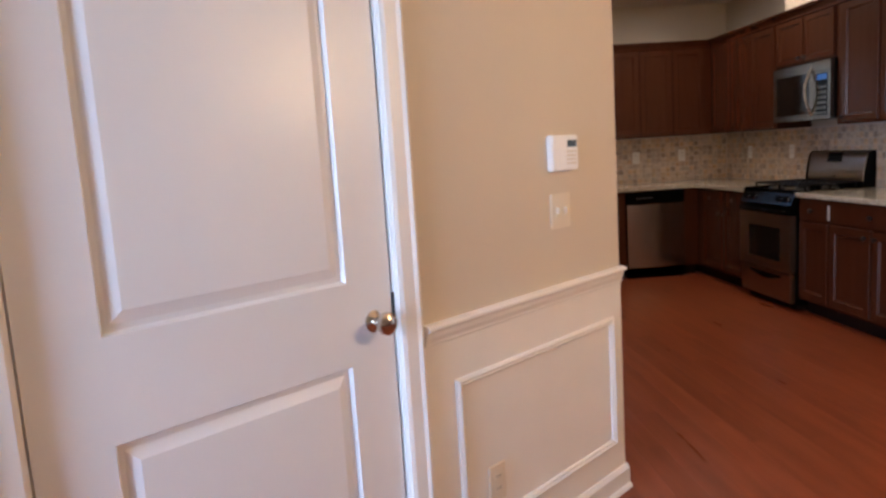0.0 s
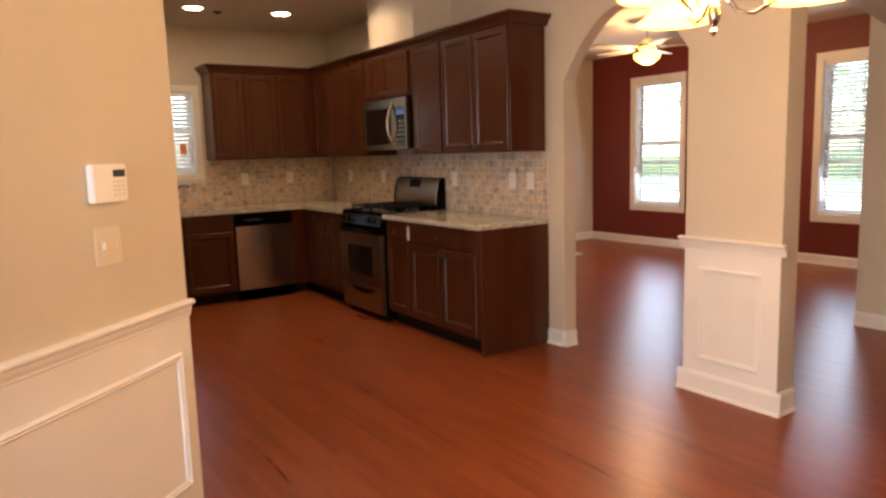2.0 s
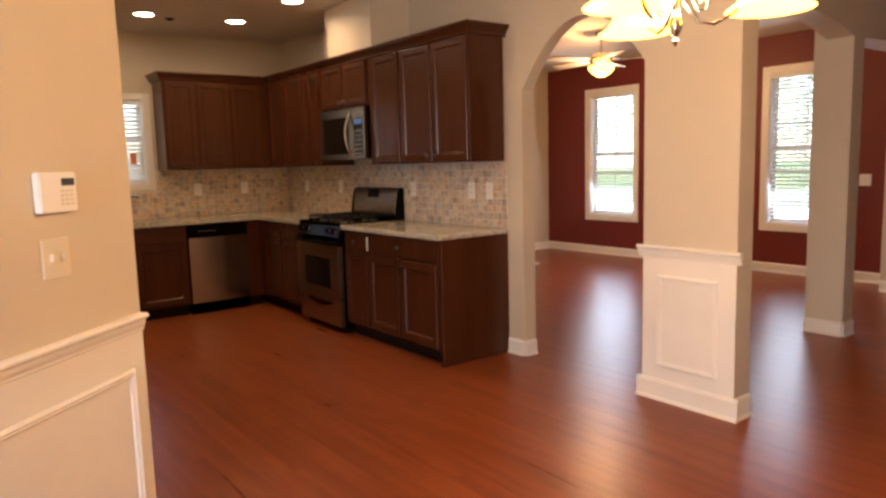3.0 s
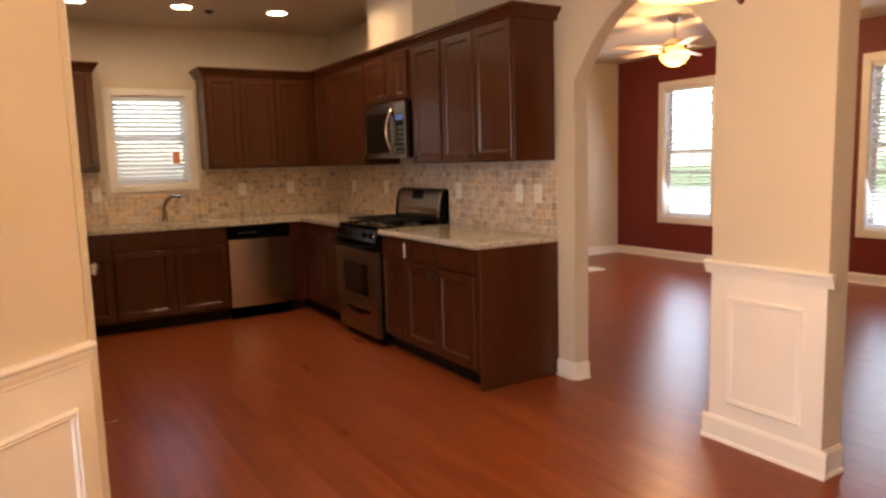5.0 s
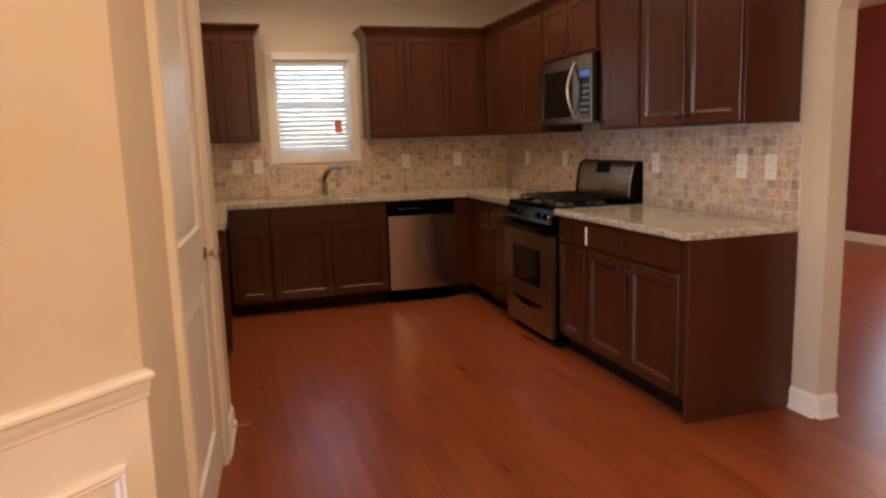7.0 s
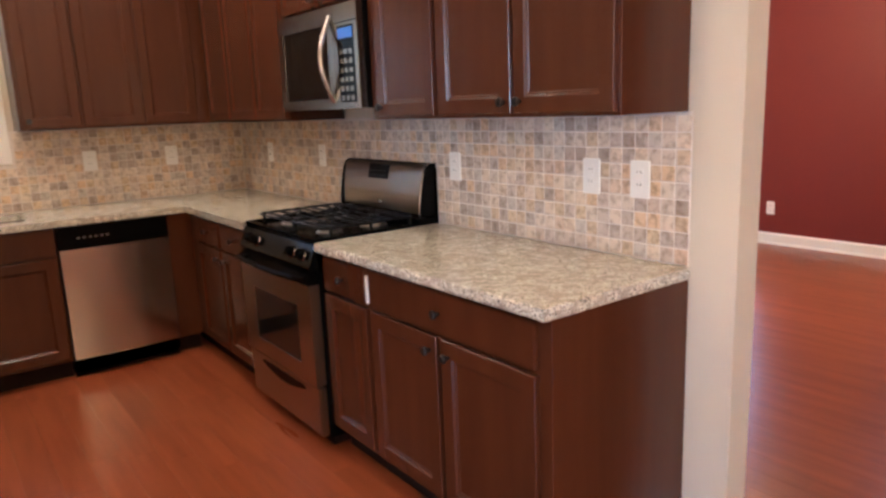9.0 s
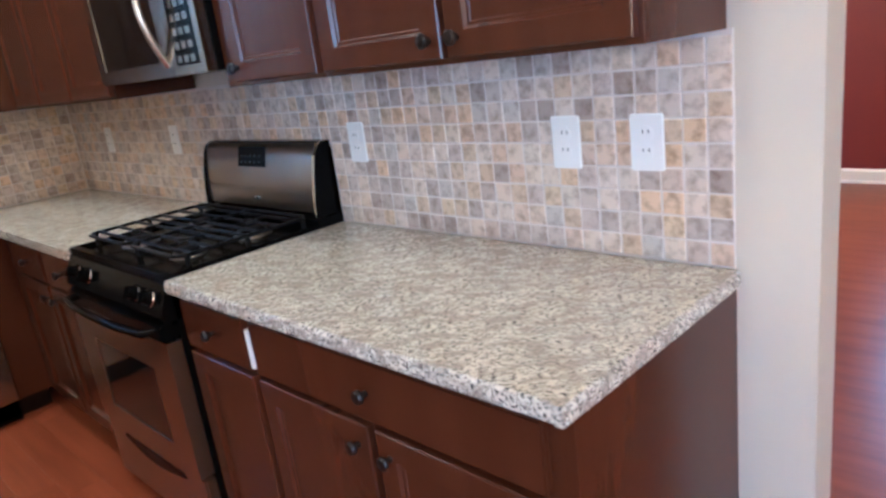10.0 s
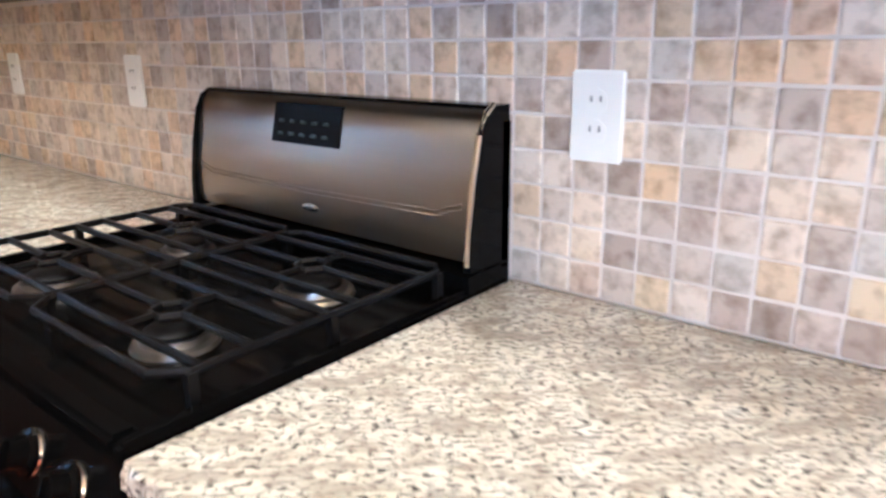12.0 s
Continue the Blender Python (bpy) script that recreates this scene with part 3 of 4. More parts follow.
def chiselled_edge(x0, y0, x1, y1, w):
    """A slab edge with an eased, slightly uneven nose along one side."""
    rnd = random.Random(3)
    bm, n = bmesh.new(), int(max(x1 - x0, y1 - y0) / 0.008)
    prof = [(0.0, 0.915), (w * 0.72, 0.915), (w * 0.92, 0.9115), (w, 0.905), (w, 0.889), (w * 0.94, 0.882), (w * 0.8, 0.879), (0.0, 0.879)]
    rings = []
    for k in range(n + 1):
        f = k / n
        ring = []
        for a, z in prof:
            d = a + (rnd.uniform(-0.0045, 0.0008) if a > w * 0.8 else 0)
            p = (x1 - d, y0 + (y1 - y0) * f, z) if y1 - y0 > x1 - x0 else (x0 + (x1 - x0) * f, y1 - d, z)
            ring.append(bm.verts.new(p))
        rings.append(ring)
    for a, b in zip(rings, rings[1:]):
        for j in range(len(prof)):
            bm.faces.new((a[j], a[(j + 1) % len(prof)], b[(j + 1) % len(prof)], b[j]))
    bm.faces.new(rings[0]), bm.faces.new(list(reversed(rings[-1])))
    return bm


part("front_edge", chiselled_edge(XW - 0.65, 2.9852, XW - 0.630, 4.276, 0.020), M_GRANITE, ct)
part("side_edge", chiselled_edge(XW - 0.65, 2.965, XW - 0.012, 2.985, 0.020), M_GRANITE, ct)
bm = bmesh.new()
SX0, SX1, SY0, SY1 = 1.30, 2.04, 6.12, 6.49
outline = [(XW - 0.65, 5.045), (XW - 0.012, 5.045), (XW - 0.012, YB - 0.012), (SX1, YB - 0.012), (SX1, FY - 0.04), (XW - 0.65, FY - 0.04)]
ct2 = thing("countertop", pose(0, 0, 0), "speckled beige granite countertop with a sink cut-out", "countertop")
for pts in (
    (outline),
    ([(SX0, FY - 0.04), (SX1, FY - 0.04), (SX1, SY0), (SX0, SY0)]),
    ([(SX0, SY1), (SX1, SY1), (SX1, YB - 0.012), (SX0, YB - 0.012)]),
    ([(0.302, 4.60), (0.88, 4.60), (0.88, FY - 0.04), (SX0, FY - 0.04), (SX0, YB - 0.012), (0.302, YB - 0.012)]),
):
    part("slab", prism(bmesh.new(), pts, "z", 0.879, 0.915), M_GRANITE, ct2)
sink = thing("sink", pose(0, 0, 0), "stainless steel undermount kitchen sink", "sink")
bm = bmesh.new()
for a in ((SX0 - 0.01, SY0 - 0.01, 0.70, SX1 + 0.01, SY1 + 0.01, 0.704), (SX0 - 0.012, SY0 - 0.012, 0.70, SX0 - 0.008, SY1 + 0.012, 0.877), (SX1 + 0.008, SY0 - 0.012, 0.70, SX1 + 0.012, SY1 + 0.012, 0.877),
          (SX0 - 0.008, SY0 - 0.012, 0.704, SX1 + 0.008, SY0 - 0.008, 0.877), (SX0 - 0.008, SY1 + 0.008, 0.704, SX1 + 0.008, SY1 + 0.012, 0.877)):
    box(bm, *a)
part("basin", bm, M_STEEL, sink)


def faucet(x, y, z):
    f = thing("faucet", pose(x, y, z), "nickel pull-out kitchen faucet on the granite", "faucet")
    part("body", lathe(bmesh.new(), [(0.0, 0), (0.034, 0), (0.034, 0.006), (0.026, 0.012), (0.023, 0.05), (0.025, 0.09), (0.021, 0.12), (0.0, 0.135)]), M_BRONZE, f, smooth=True)
    pts = [(0, 0, 0.10), (0.004, -0.01, 0.16), (0.022, -0.035, 0.205), (0.055, -0.075, 0.235), (0.09, -0.12, 0.242), (0.12, -0.16, 0.232)]
    part("spout", tube(bmesh.new(), pts, 0.0165, 12), M_BRONZE, f, smooth=True)
    part("lever", tube(bmesh.new(), [(0, 0, 0.12), (0.035, 0.01, 0.165), (0.07, 0.01, 0.205)], 0.006, 8), M_BRONZE, f, smooth=True)


faucet(1.72, 6.55, 0.915)


# ---- dishwasher, range, microwave ----
dw = thing("dishwasher", pose(2.155, FY, 0), "stainless steel dishwasher with a black control strip", "dishwasher")
part("body", B(0.003, 0.02, 0.02, 0.589, 0.57, 0.87), M_CABDARK, dw)
part("toe_panel", B(0.003, 0.02, 0.0, 0.589, 0.03, 0.10), M_BLACK, dw, "black toe panel")
bm = bmesh.new()
n = 16
# Front bowed sideways so that a vertical highlight forms on it.
prism(bm, [(0.006 + 0.58 * k / n, -0.028 - 0.016 * math.sin(math.pi * k / n)) for k in range(n + 1)] + [(0.586, 0.02), (0.006, 0.02)], "z", 0.115, 0.745)
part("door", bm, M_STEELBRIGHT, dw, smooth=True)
part("control_strip", B(0.006, -0.03, 0.75, 0.586, 0.02, 0.868, bevel=0.006, seg=2), M_BLACK, dw, "glossy black control strip")
bm = bmesh.new()
for k in range(6):
    box(bm, 0.10 + k * 0.03, -0.0315, 0.80, 0.115 + k * 0.03, -0.0295, 0.81)
part("button", bm, M_ALU, dw)


def build_range():
    r = thing("range", RW(5.039, XW - 0.665), "stainless steel gas range with black cooktop", "range")
    W, D = 0.757, 0.655
    part("body", B(0, 0.03, 0.05, W, D - 0.01, 0.895, bevel=0.002), M_BLACK, r, "black enamel side panels")
    part("foot", B(0.03, 0.06, 0.0, W - 0.03, D - 0.06, 0.05), M_CABDARK, r)
    # storage drawer
    bm = bmesh.new()
    box(bm, 0.006, -0.005, 0.06, W - 0.006, 0.03, 0.285, bevel=0.006, seg=2)
    dr = part("storage_drawer", bm, M_STEEL, r, "stainless storage drawer")
    bm = bmesh.new()
    prism(bm, [(0.14, 0.245)] + [(0.14 + 0.48 * k / 12, 0.245 - 0.035 * math.sin(math.pi * k / 12)) for k in range(1, 12)] + [(0.62, 0.245), (0.60, 0.258), (0.16, 0.258)], "y", -0.008, -0.004)
    part("grip_recess", bm, M_BLACK, dr)
    # oven door with a window
    bm = bmesh.new()
    x0, x1, z0, z1 = 0.006, W - 0.006, 0.295, 0.735
    wx0, wx1, wz0, wz1 = 0.14, W - 0.14, 0.37, 0.63
    for a in ((x0, z0, x1, wz0), (x0, wz1, x1, z1), (x0, wz0, wx0, wz1), (wx1, wz0, x1, wz1)):
        box(bm, a[0], -0.015, a[1], a[2], 0.03, a[3])
    od = part("oven_door", bm, M_STEEL, r, "stainless oven door")
    part("oven_window", B(wx0, -0.011, wz0, wx1, 0.02, wz1), M_DGLASS, od, "dark oven window")
    part("door_top", B(x0, -0.022, 0.735, x1, 0.03, 0.79, bevel=0.008, seg=2), M_BLACK, od, "black oven door top")
    bm = bmesh.new()
    tube(bm, [(0.06, -0.018, 0.765), (0.07, -0.05, 0.768), (0.20, -0.066, 0.770), (0.38, -0.070, 0.771), (0.56, -0.066, 0.770), (0.687, -0.05, 0.768), (0.697, -0.018, 0.765)], 0.013, 10)
    part("oven_handle", bm, M_BLACK, od, "black bowed oven handle", smooth=True)
    # sloped control panel
    bm = bmesh.new()
    prism(bm, [(0.06, 0.795), (-0.006, 0.795), (-0.012, 0.812), (0.023, 0.900), (0.06, 0.900)], "x", 0.0, W)
    part("control_panel", bm, M_BLACK, r)
    for k, x in enumerate((0.09, 0.19, 0.40, 0.57, 0.67)):
        if k == 2:
            continue
        bm = bmesh.new()
        lathe(bm, [(0, 0), (0.026, 0.0), (0.026, 0.006), (0.020, 0.009), (0.017, 0.026), (0.0, 0.028)], seg=18)
        box(bm, -0.004, -0.018, 0.006, 0.004, 0.018, 0.034, bevel=0.002)
        kb = part("knob", bm, M_BLACK, r, "black burner knob", smooth=True)
        kb.matrix_local = Matrix.Translation((x, 0.004, 0.855)) @ Matrix.Rotation(radians(68), 4, "X")
        ring = bmesh.new()
        bmesh.ops.create_cone(ring, cap_ends=False, segments=18, radius1=0.028, radius2=0.0265, depth=0.004)
        rg = part("knob_ring", ring, M_NICKEL, kb, "chrome ring", smooth=True)
    # cooktop tray with raised rim
    bm = bmesh.new()
    box(bm, -0.002, 0.022, 0.900, W + 0.002, D - 0.10, 0.912, bevel=0.005, seg=2)
    ck = part("cooktop", bm, M_BLACK, r, "glossy black cooktop")
    for a in ((0.0, 0.022, 0.022, D - 0.10), (W - 0.022, 0.022, W, D - 0.10), (0.0225, 0.022, W - 0.0225, 0.055)):
        part("rim", B(a[0], a[1], 0.910, a[2], a[3], 0.926, bevel=0.006, seg=2), M_BLACK, ck, "raised glossy black rim")
    for x, y, rad in ((0.202, 0.195, 0.052), (0.202, 0.425, 0.040), (0.555, 0.195, 0.045), (0.555, 0.425, 0.052)):
        bn = part("burner", lathe(bmesh.new(), [(0, 0.0), (rad + 0.012, 0.0), (rad + 0.010, 0.006), (rad, 0.008), (rad - 0.002, 0.016), (0, 0.016)], (x, y, 0.912)), M_ALU, r, "aluminium burner base", smooth=True)
        part("burner_cap", lathe(bmesh.new(), [(0, 0.016), (rad * 0.85, 0.016), (rad * 0.85, 0.022), (rad * 0.7, 0.026), (0, 0.027)], (x, y, 0.912)), M_IRON, bn, "black burner cap", smooth=True)
    # two cast grates
    for gx0, gx1 in ((0.03, 0.374), (0.383, 0.727)):
        bm = bmesh.new()
        gy0, gy1, z = 0.085, 0.535, 0.957
        t = 0.0047
        cx = (gx0 + gx1) / 2
        def bar(p, q, rr=t):
            tube(bm, [(*p, z), (*q, z)], rr, 6, 1.3)
        tube(bm, [(gx0, gy0 + 0.03, z), (gx0, gy1 - 0.02, z), (gx0 + 0.02, gy1, z), (gx1 - 0.02, gy1, z), (gx1, gy1 - 0.02, z), (gx1, gy0 + 0.03, z), (gx1 - 0.03, gy0, z), (gx0 + 0.03, gy0, z), (gx0, gy0 + 0.03, z)], t, 6, 1.3)
        mid = (gy0 + gy1) / 2
        bar((gx0, mid), (gx1, mid))
        for cy in (0.195, 0.425):
            a = 0.026
            ring8 = [(cx + a * math.cos(math.pi * k / 3), cy + a * math.sin(math.pi * k / 3), z) for k in range(7)]
            tube(bm, ring8, t, 6, 1.3)
            for sx in (-1, 1):
                bar((cx + sx * a, cy), (gx0 if sx < 0 else gx1, cy))
                bar((gx0, cy + sx * 0.066), (gx1, cy + sx * 0.066))
                bar((cx, cy + sx * a * 0.87), (cx, cy + sx * 0.066))
        for x in (gx0, gx1):
            for y in (gy0 + 0.03, mid, gy1 - 0.02):
                box(bm, x - 0.006, y - 0.006, 0.911, x + 0.006, y + 0.006, z)
        part("grate", bm, M_IRON, r, "black cast iron grate")
    # back guard
    bm = bmesh.new()
    y1 = D
    prism(bm, [(y1 - 0.10, 0.905), (y1 - 0.105, 0.945), (y1, 0.945), (y1, 0.905)], "x", 0.0, W)
    box(bm, 0.018, y1 - 0.02, 0.94, W, y1, 1.165)
    part("guard_base", bm, M_BLACK, r, "black back guard base")
    prof = [(y1 - 0.085, 0.96), (y1 - 0.088, 0.99), (y1 - 0.080, 1.06), (y1 - 0.068, 1.13), (y1 - 0.058, 1.168), (y1 - 0.042, 1.183), (y1 - 0.02, 1.186)]
    bm = bmesh.new()
    prism(bm, [(y1 - 0.004, 0.95)] + [(y1 - 0.10, 0.95), (y1 - 0.098, 1.0), (y1 - 0.086, 1.08), (y1 - 0.070, 1.15), (y1 - 0.055, 1.178), (y1 - 0.035, 1.19), (y1 - 0.004, 1.19)], "x", 0.018, 0.030)
    prism(bm, [(y1 - 0.004, 0.95)] + [(y1 - 0.10, 0.95), (y1 - 0.098, 1.0), (y1 - 0.086, 1.08), (y1 - 0.070, 1.15), (y1 - 0.055, 1.178), (y1 - 0.035, 1.19), (y1 - 0.004, 1.19)], "x", W - 0.012, W)
    box(bm, 0.030, y1 - 0.04, 1.180, W - 0.012, y1 - 0.004, 1.190)
    part("end_cap", bm, M_BLACK, r, "black back guard end cap")
    bm = bmesh.new()
    prism(bm, prof + [(y1 - 0.021, 0.96)], "x", 0.030, W - 0.0125)
    bg = part("back_guard", bm, M_STEEL, r, "brushed stainless back guard", smooth=True)
    bm = bmesh.new()
    for zz in (1.020, 1.028):
        tube(bm, [(0.03, y1 - 0.0825, zz + 0.02), (0.08, y1 - 0.0855, zz + 0.004), (W / 2, y1 - 0.0865, zz), (W - 0.08, y1 - 0.0855, zz + 0.004), (W - 0.03, y1 - 0.0825, zz + 0.02)], 0.0014, 6)
    part("guard_ridge", bm, M_STEEL, bg)
    bm = bmesh.new()
    tube(bm, [(W - 0.006, a - 0.002, b) for a, b in [(y1 - 0.10, 0.96), (y1 - 0.098, 1.0), (y1 - 0.086, 1.08), (y1 - 0.070, 1.15), (y1 - 0.055, 1.178), (y1 - 0.035, 1.191)]], 0.005, 8)
    part("chrome_edge", bm, M_NICKEL, bg, "bright chrome edge", smooth=True)
    bm = bmesh.new()
    prism(bm, [(y1 - 0.077, 1.105), (y1 - 0.060, 1.174), (y1 - 0.052, 1.174), (y1 - 0.064, 1.105)], "x", 0.275, 0.455)
    dp = part("display", bm, M_GLOSS, bg, "glossy black display")
    bm = bmesh.new()
    for rr in range(2):
        for c in range(5):
            box(bm, 0.293 + c * 0.030, y1 - 0.0755 + rr * 0.0055, 1.118 + rr * 0.022, 0.307 + c * 0.030, y1 - 0.071 + rr * 0.0055, 1.123 + rr * 0.022)
    part("button", bm, M_LCD, dp)
    bm = bmesh.new()
    ball(bm, (W / 2 + 0.01, y1 - 0.0885, 0.995), 0.02, (1.2, 0.12, 0.4))
    part("badge", bm, M_NICKEL, bg, "small oval chrome badge", smooth=True)


build_range()

mw = thing("microwave", RW(5.037, XW - 0.385), "stainless over-the-range microwave with a curved handle", "microwave")
MWW = 0.757
part("body", B(0, 0.035, 1.445, MWW, 0.395, 1.875, bevel=0.003), M_BLACK, mw, "black microwave casing")
bm = bmesh.new()
for a in ((0, 1.445, 0.56, 1.49), (0, 1.80, 0.56, 1.875), (0, 1.49, 0.05, 1.80), (0.50, 1.49, 0.56, 1.80)):
    box(bm, a[0], 0.0, a[1], a[2], 0.034, a[3])
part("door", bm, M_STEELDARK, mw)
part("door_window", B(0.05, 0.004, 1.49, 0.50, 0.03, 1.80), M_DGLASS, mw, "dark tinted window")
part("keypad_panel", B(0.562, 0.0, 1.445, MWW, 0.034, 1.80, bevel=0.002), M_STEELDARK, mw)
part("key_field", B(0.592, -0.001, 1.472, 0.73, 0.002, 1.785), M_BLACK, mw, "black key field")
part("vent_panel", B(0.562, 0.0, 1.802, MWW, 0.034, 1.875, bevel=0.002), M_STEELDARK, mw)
part("display", B(0.60, -0.002, 1.735, 0.72, 0.003, 1.775), M_BLUE, mw, "small blue clock display")
bm = bmesh.new()
for rr in range(6):
    for c in range(3):
        box(bm, 0.605 + c * 0.04, -0.002, 1.48 + rr * 0.038, 0.632 + c * 0.04, 0.002, 1.50 + rr * 0.038)
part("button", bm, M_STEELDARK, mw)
bm = bmesh.new()
tube(bm, [(0.53, 0.002 - 0.055 * math.sin(math.pi * k / 12), 1.475 + 0.36 * k / 12) for k in range(13)], 0.011, 10)
part("handle", bm, M_NICKEL, mw, "curved bright door handle", smooth=True)


# ---- backsplash grout bed ----
trim_g = part("backsplash_grout", B(XW - 0.006, 2.98, 0.915, XW - 0.0005, YB - 0.006, 1.395), M_GROUT)
tagged(trim_g, "pale grout bed of the range wall backsplash", "backsplash", kind="structure")
bm = bmesh.new()
box(bm, 0.302, YB - 0.006, 0.915, 1.277, YB - 0.0005, 1.395), box(bm, 1.277, YB - 0.006, 0.915, 2.068, YB - 0.0005, 1.195), box(bm, 2.068, YB - 0.006, 0.915, XW - 0.006, YB - 0.0005, 1.395)
trim_b = part("backsplash_grout", bm, M_GROUT)
tagged(trim_b, "pale grout bed of the sink wall backsplash", "backsplash", kind="structure")


# ---- wall plates: local x along the wall, local -y out of it ----
def plate(m, kind, label, w=0.080, h=0.124, material=None):
    p = thing("outlet" if kind == "outlet" else "light_switch", m, label, "outlet" if kind == "outlet" else "switch")
    mm = material or M_PLATE
    part("cover", B(-w / 2, -0.007, -h / 2, w / 2, 0, h / 2, bevel=0.003, seg=2), mm, p)
    if kind == "outlet":
        for dz in (0.020, -0.020):
            o = part("socket", lathe(bmesh.new(), [(0, 0), (0.0165, 0), (0.0165, 0.0007), (0, 0.0007)], seg=16), mm, p)
            o.matrix_local = Matrix.Translation((0, -0.0075, dz)) @ Matrix.Rotation(radians(90), 4, "X")
            bm = bmesh.new()
            box(bm, -0.008, -0.010, dz + 0.0, -0.006, -0.009, dz + 0.008), box(bm, 0.006, -0.010, dz, 0.008, -0.009, dz + 0.008)
            part("slot", bm, M_SLOT, p)
    else:
        n = 2 if kind == "double" else 1
        for k in range(n):
            x = (k - (n - 1) / 2) * 0.046
            part("toggle", B(x - 0.005, -0.018, -0.010, x + 0.005, -0.006, 0.012, bevel=0.002), mm, p)
            part("toggle_frame", B(x - 0.009, -0.0085, -0.020, x + 0.009, -0.0068, 0.020), mm, p)
    return p


RWALL = lambda y, z: pose(XW - 0.0095, y, z, 0, 0, -90)
K = 0.052
plate(RWALL(3.161, 1.18), "outlet", "white duplex outlet by the end of the tiled backsplash")
plate(RWALL(3.0 + K * 7.05, 1.18), "outlet", "white duplex outlet on the tiled backsplash")
plate(RWALL(4.14, 1.18), "outlet", "white duplex outlet beside the range")
plate(RWALL(5.386, 1.19), "outlet", "white outlet beyond the range")
plate(RWALL(6.12, 1.19), "outlet", "white outlet near the corner")
for x in (0.99, 1.165, 2.488, 2.99):
    plate(pose(x, YB - 0.0095, 1.19), "outlet", "white outlet on the sink wall backsplash")

FACE = DIAG @ pose(0, 0, 0, 0, 0, 180)     # local -y looks out of the diagonal wall, local x back to its corner
plate(FACE @ pose(-0.383, 0, 1.145), "double", "ivory double switch plate under the thermostat", w=0.115, h=0.118, material=M_IVORY)
plate(FACE @ pose(-0.79, -0.003, 0.331), "outlet", "ivory outlet low on the wainscot", material=M_IVORY)
th = thing("thermostat", FACE @ pose(-0.371, 0, 1.34), "white alarm keypad with a small display", "keypad")
part("body", B(-0.076, -0.026, -0.060, 0.076, 0, 0.058, bevel=0.004, seg=2), M_PLATE, th)
part("display", B(0.010, -0.0295, 0.018, 0.062, -0.0275, 0.040), M_LCD, th, "dark green display")
bm = bmesh.new()
for r in range(4):
    for c in range(3):
        box(bm, 0.004 + c * 0.020, -0.0300, -0.040 + r * 0.013, 0.016 + c * 0.020, -0.0275, -0.033 + r * 0.013)
part("button", bm, M_IVORY, th)
bm = bmesh.new()
tube(bm, [(0, 0, 0), (0, -0.07, 0)], 0.004, 8), cyl(bm, (0, -0.075, 0), 0.008, 0.014, "y")
ds = part("door_stop", bm, M_NICKEL, None, "small spring door stop on the baseboard", smooth=True)
ds.matrix_world = PAN @ pose(PL - 0.18, -0.014, 0.05)
tagged(ds, "small spring door stop on the baseboard", "door stop")
bm = bmesh.new()
box(bm, -0.006, -0.021, -0.052, 0.006, 0, 0.052, bevel=0.002)
sg = part("plastic_strip", bm, M_PLATE, None)
sg.matrix_world = pose(FX - 0.0005, 3.9085, 0.785, 0, 0, -90)
tagged(sg, "white plastic strip between two drawers", "strip")


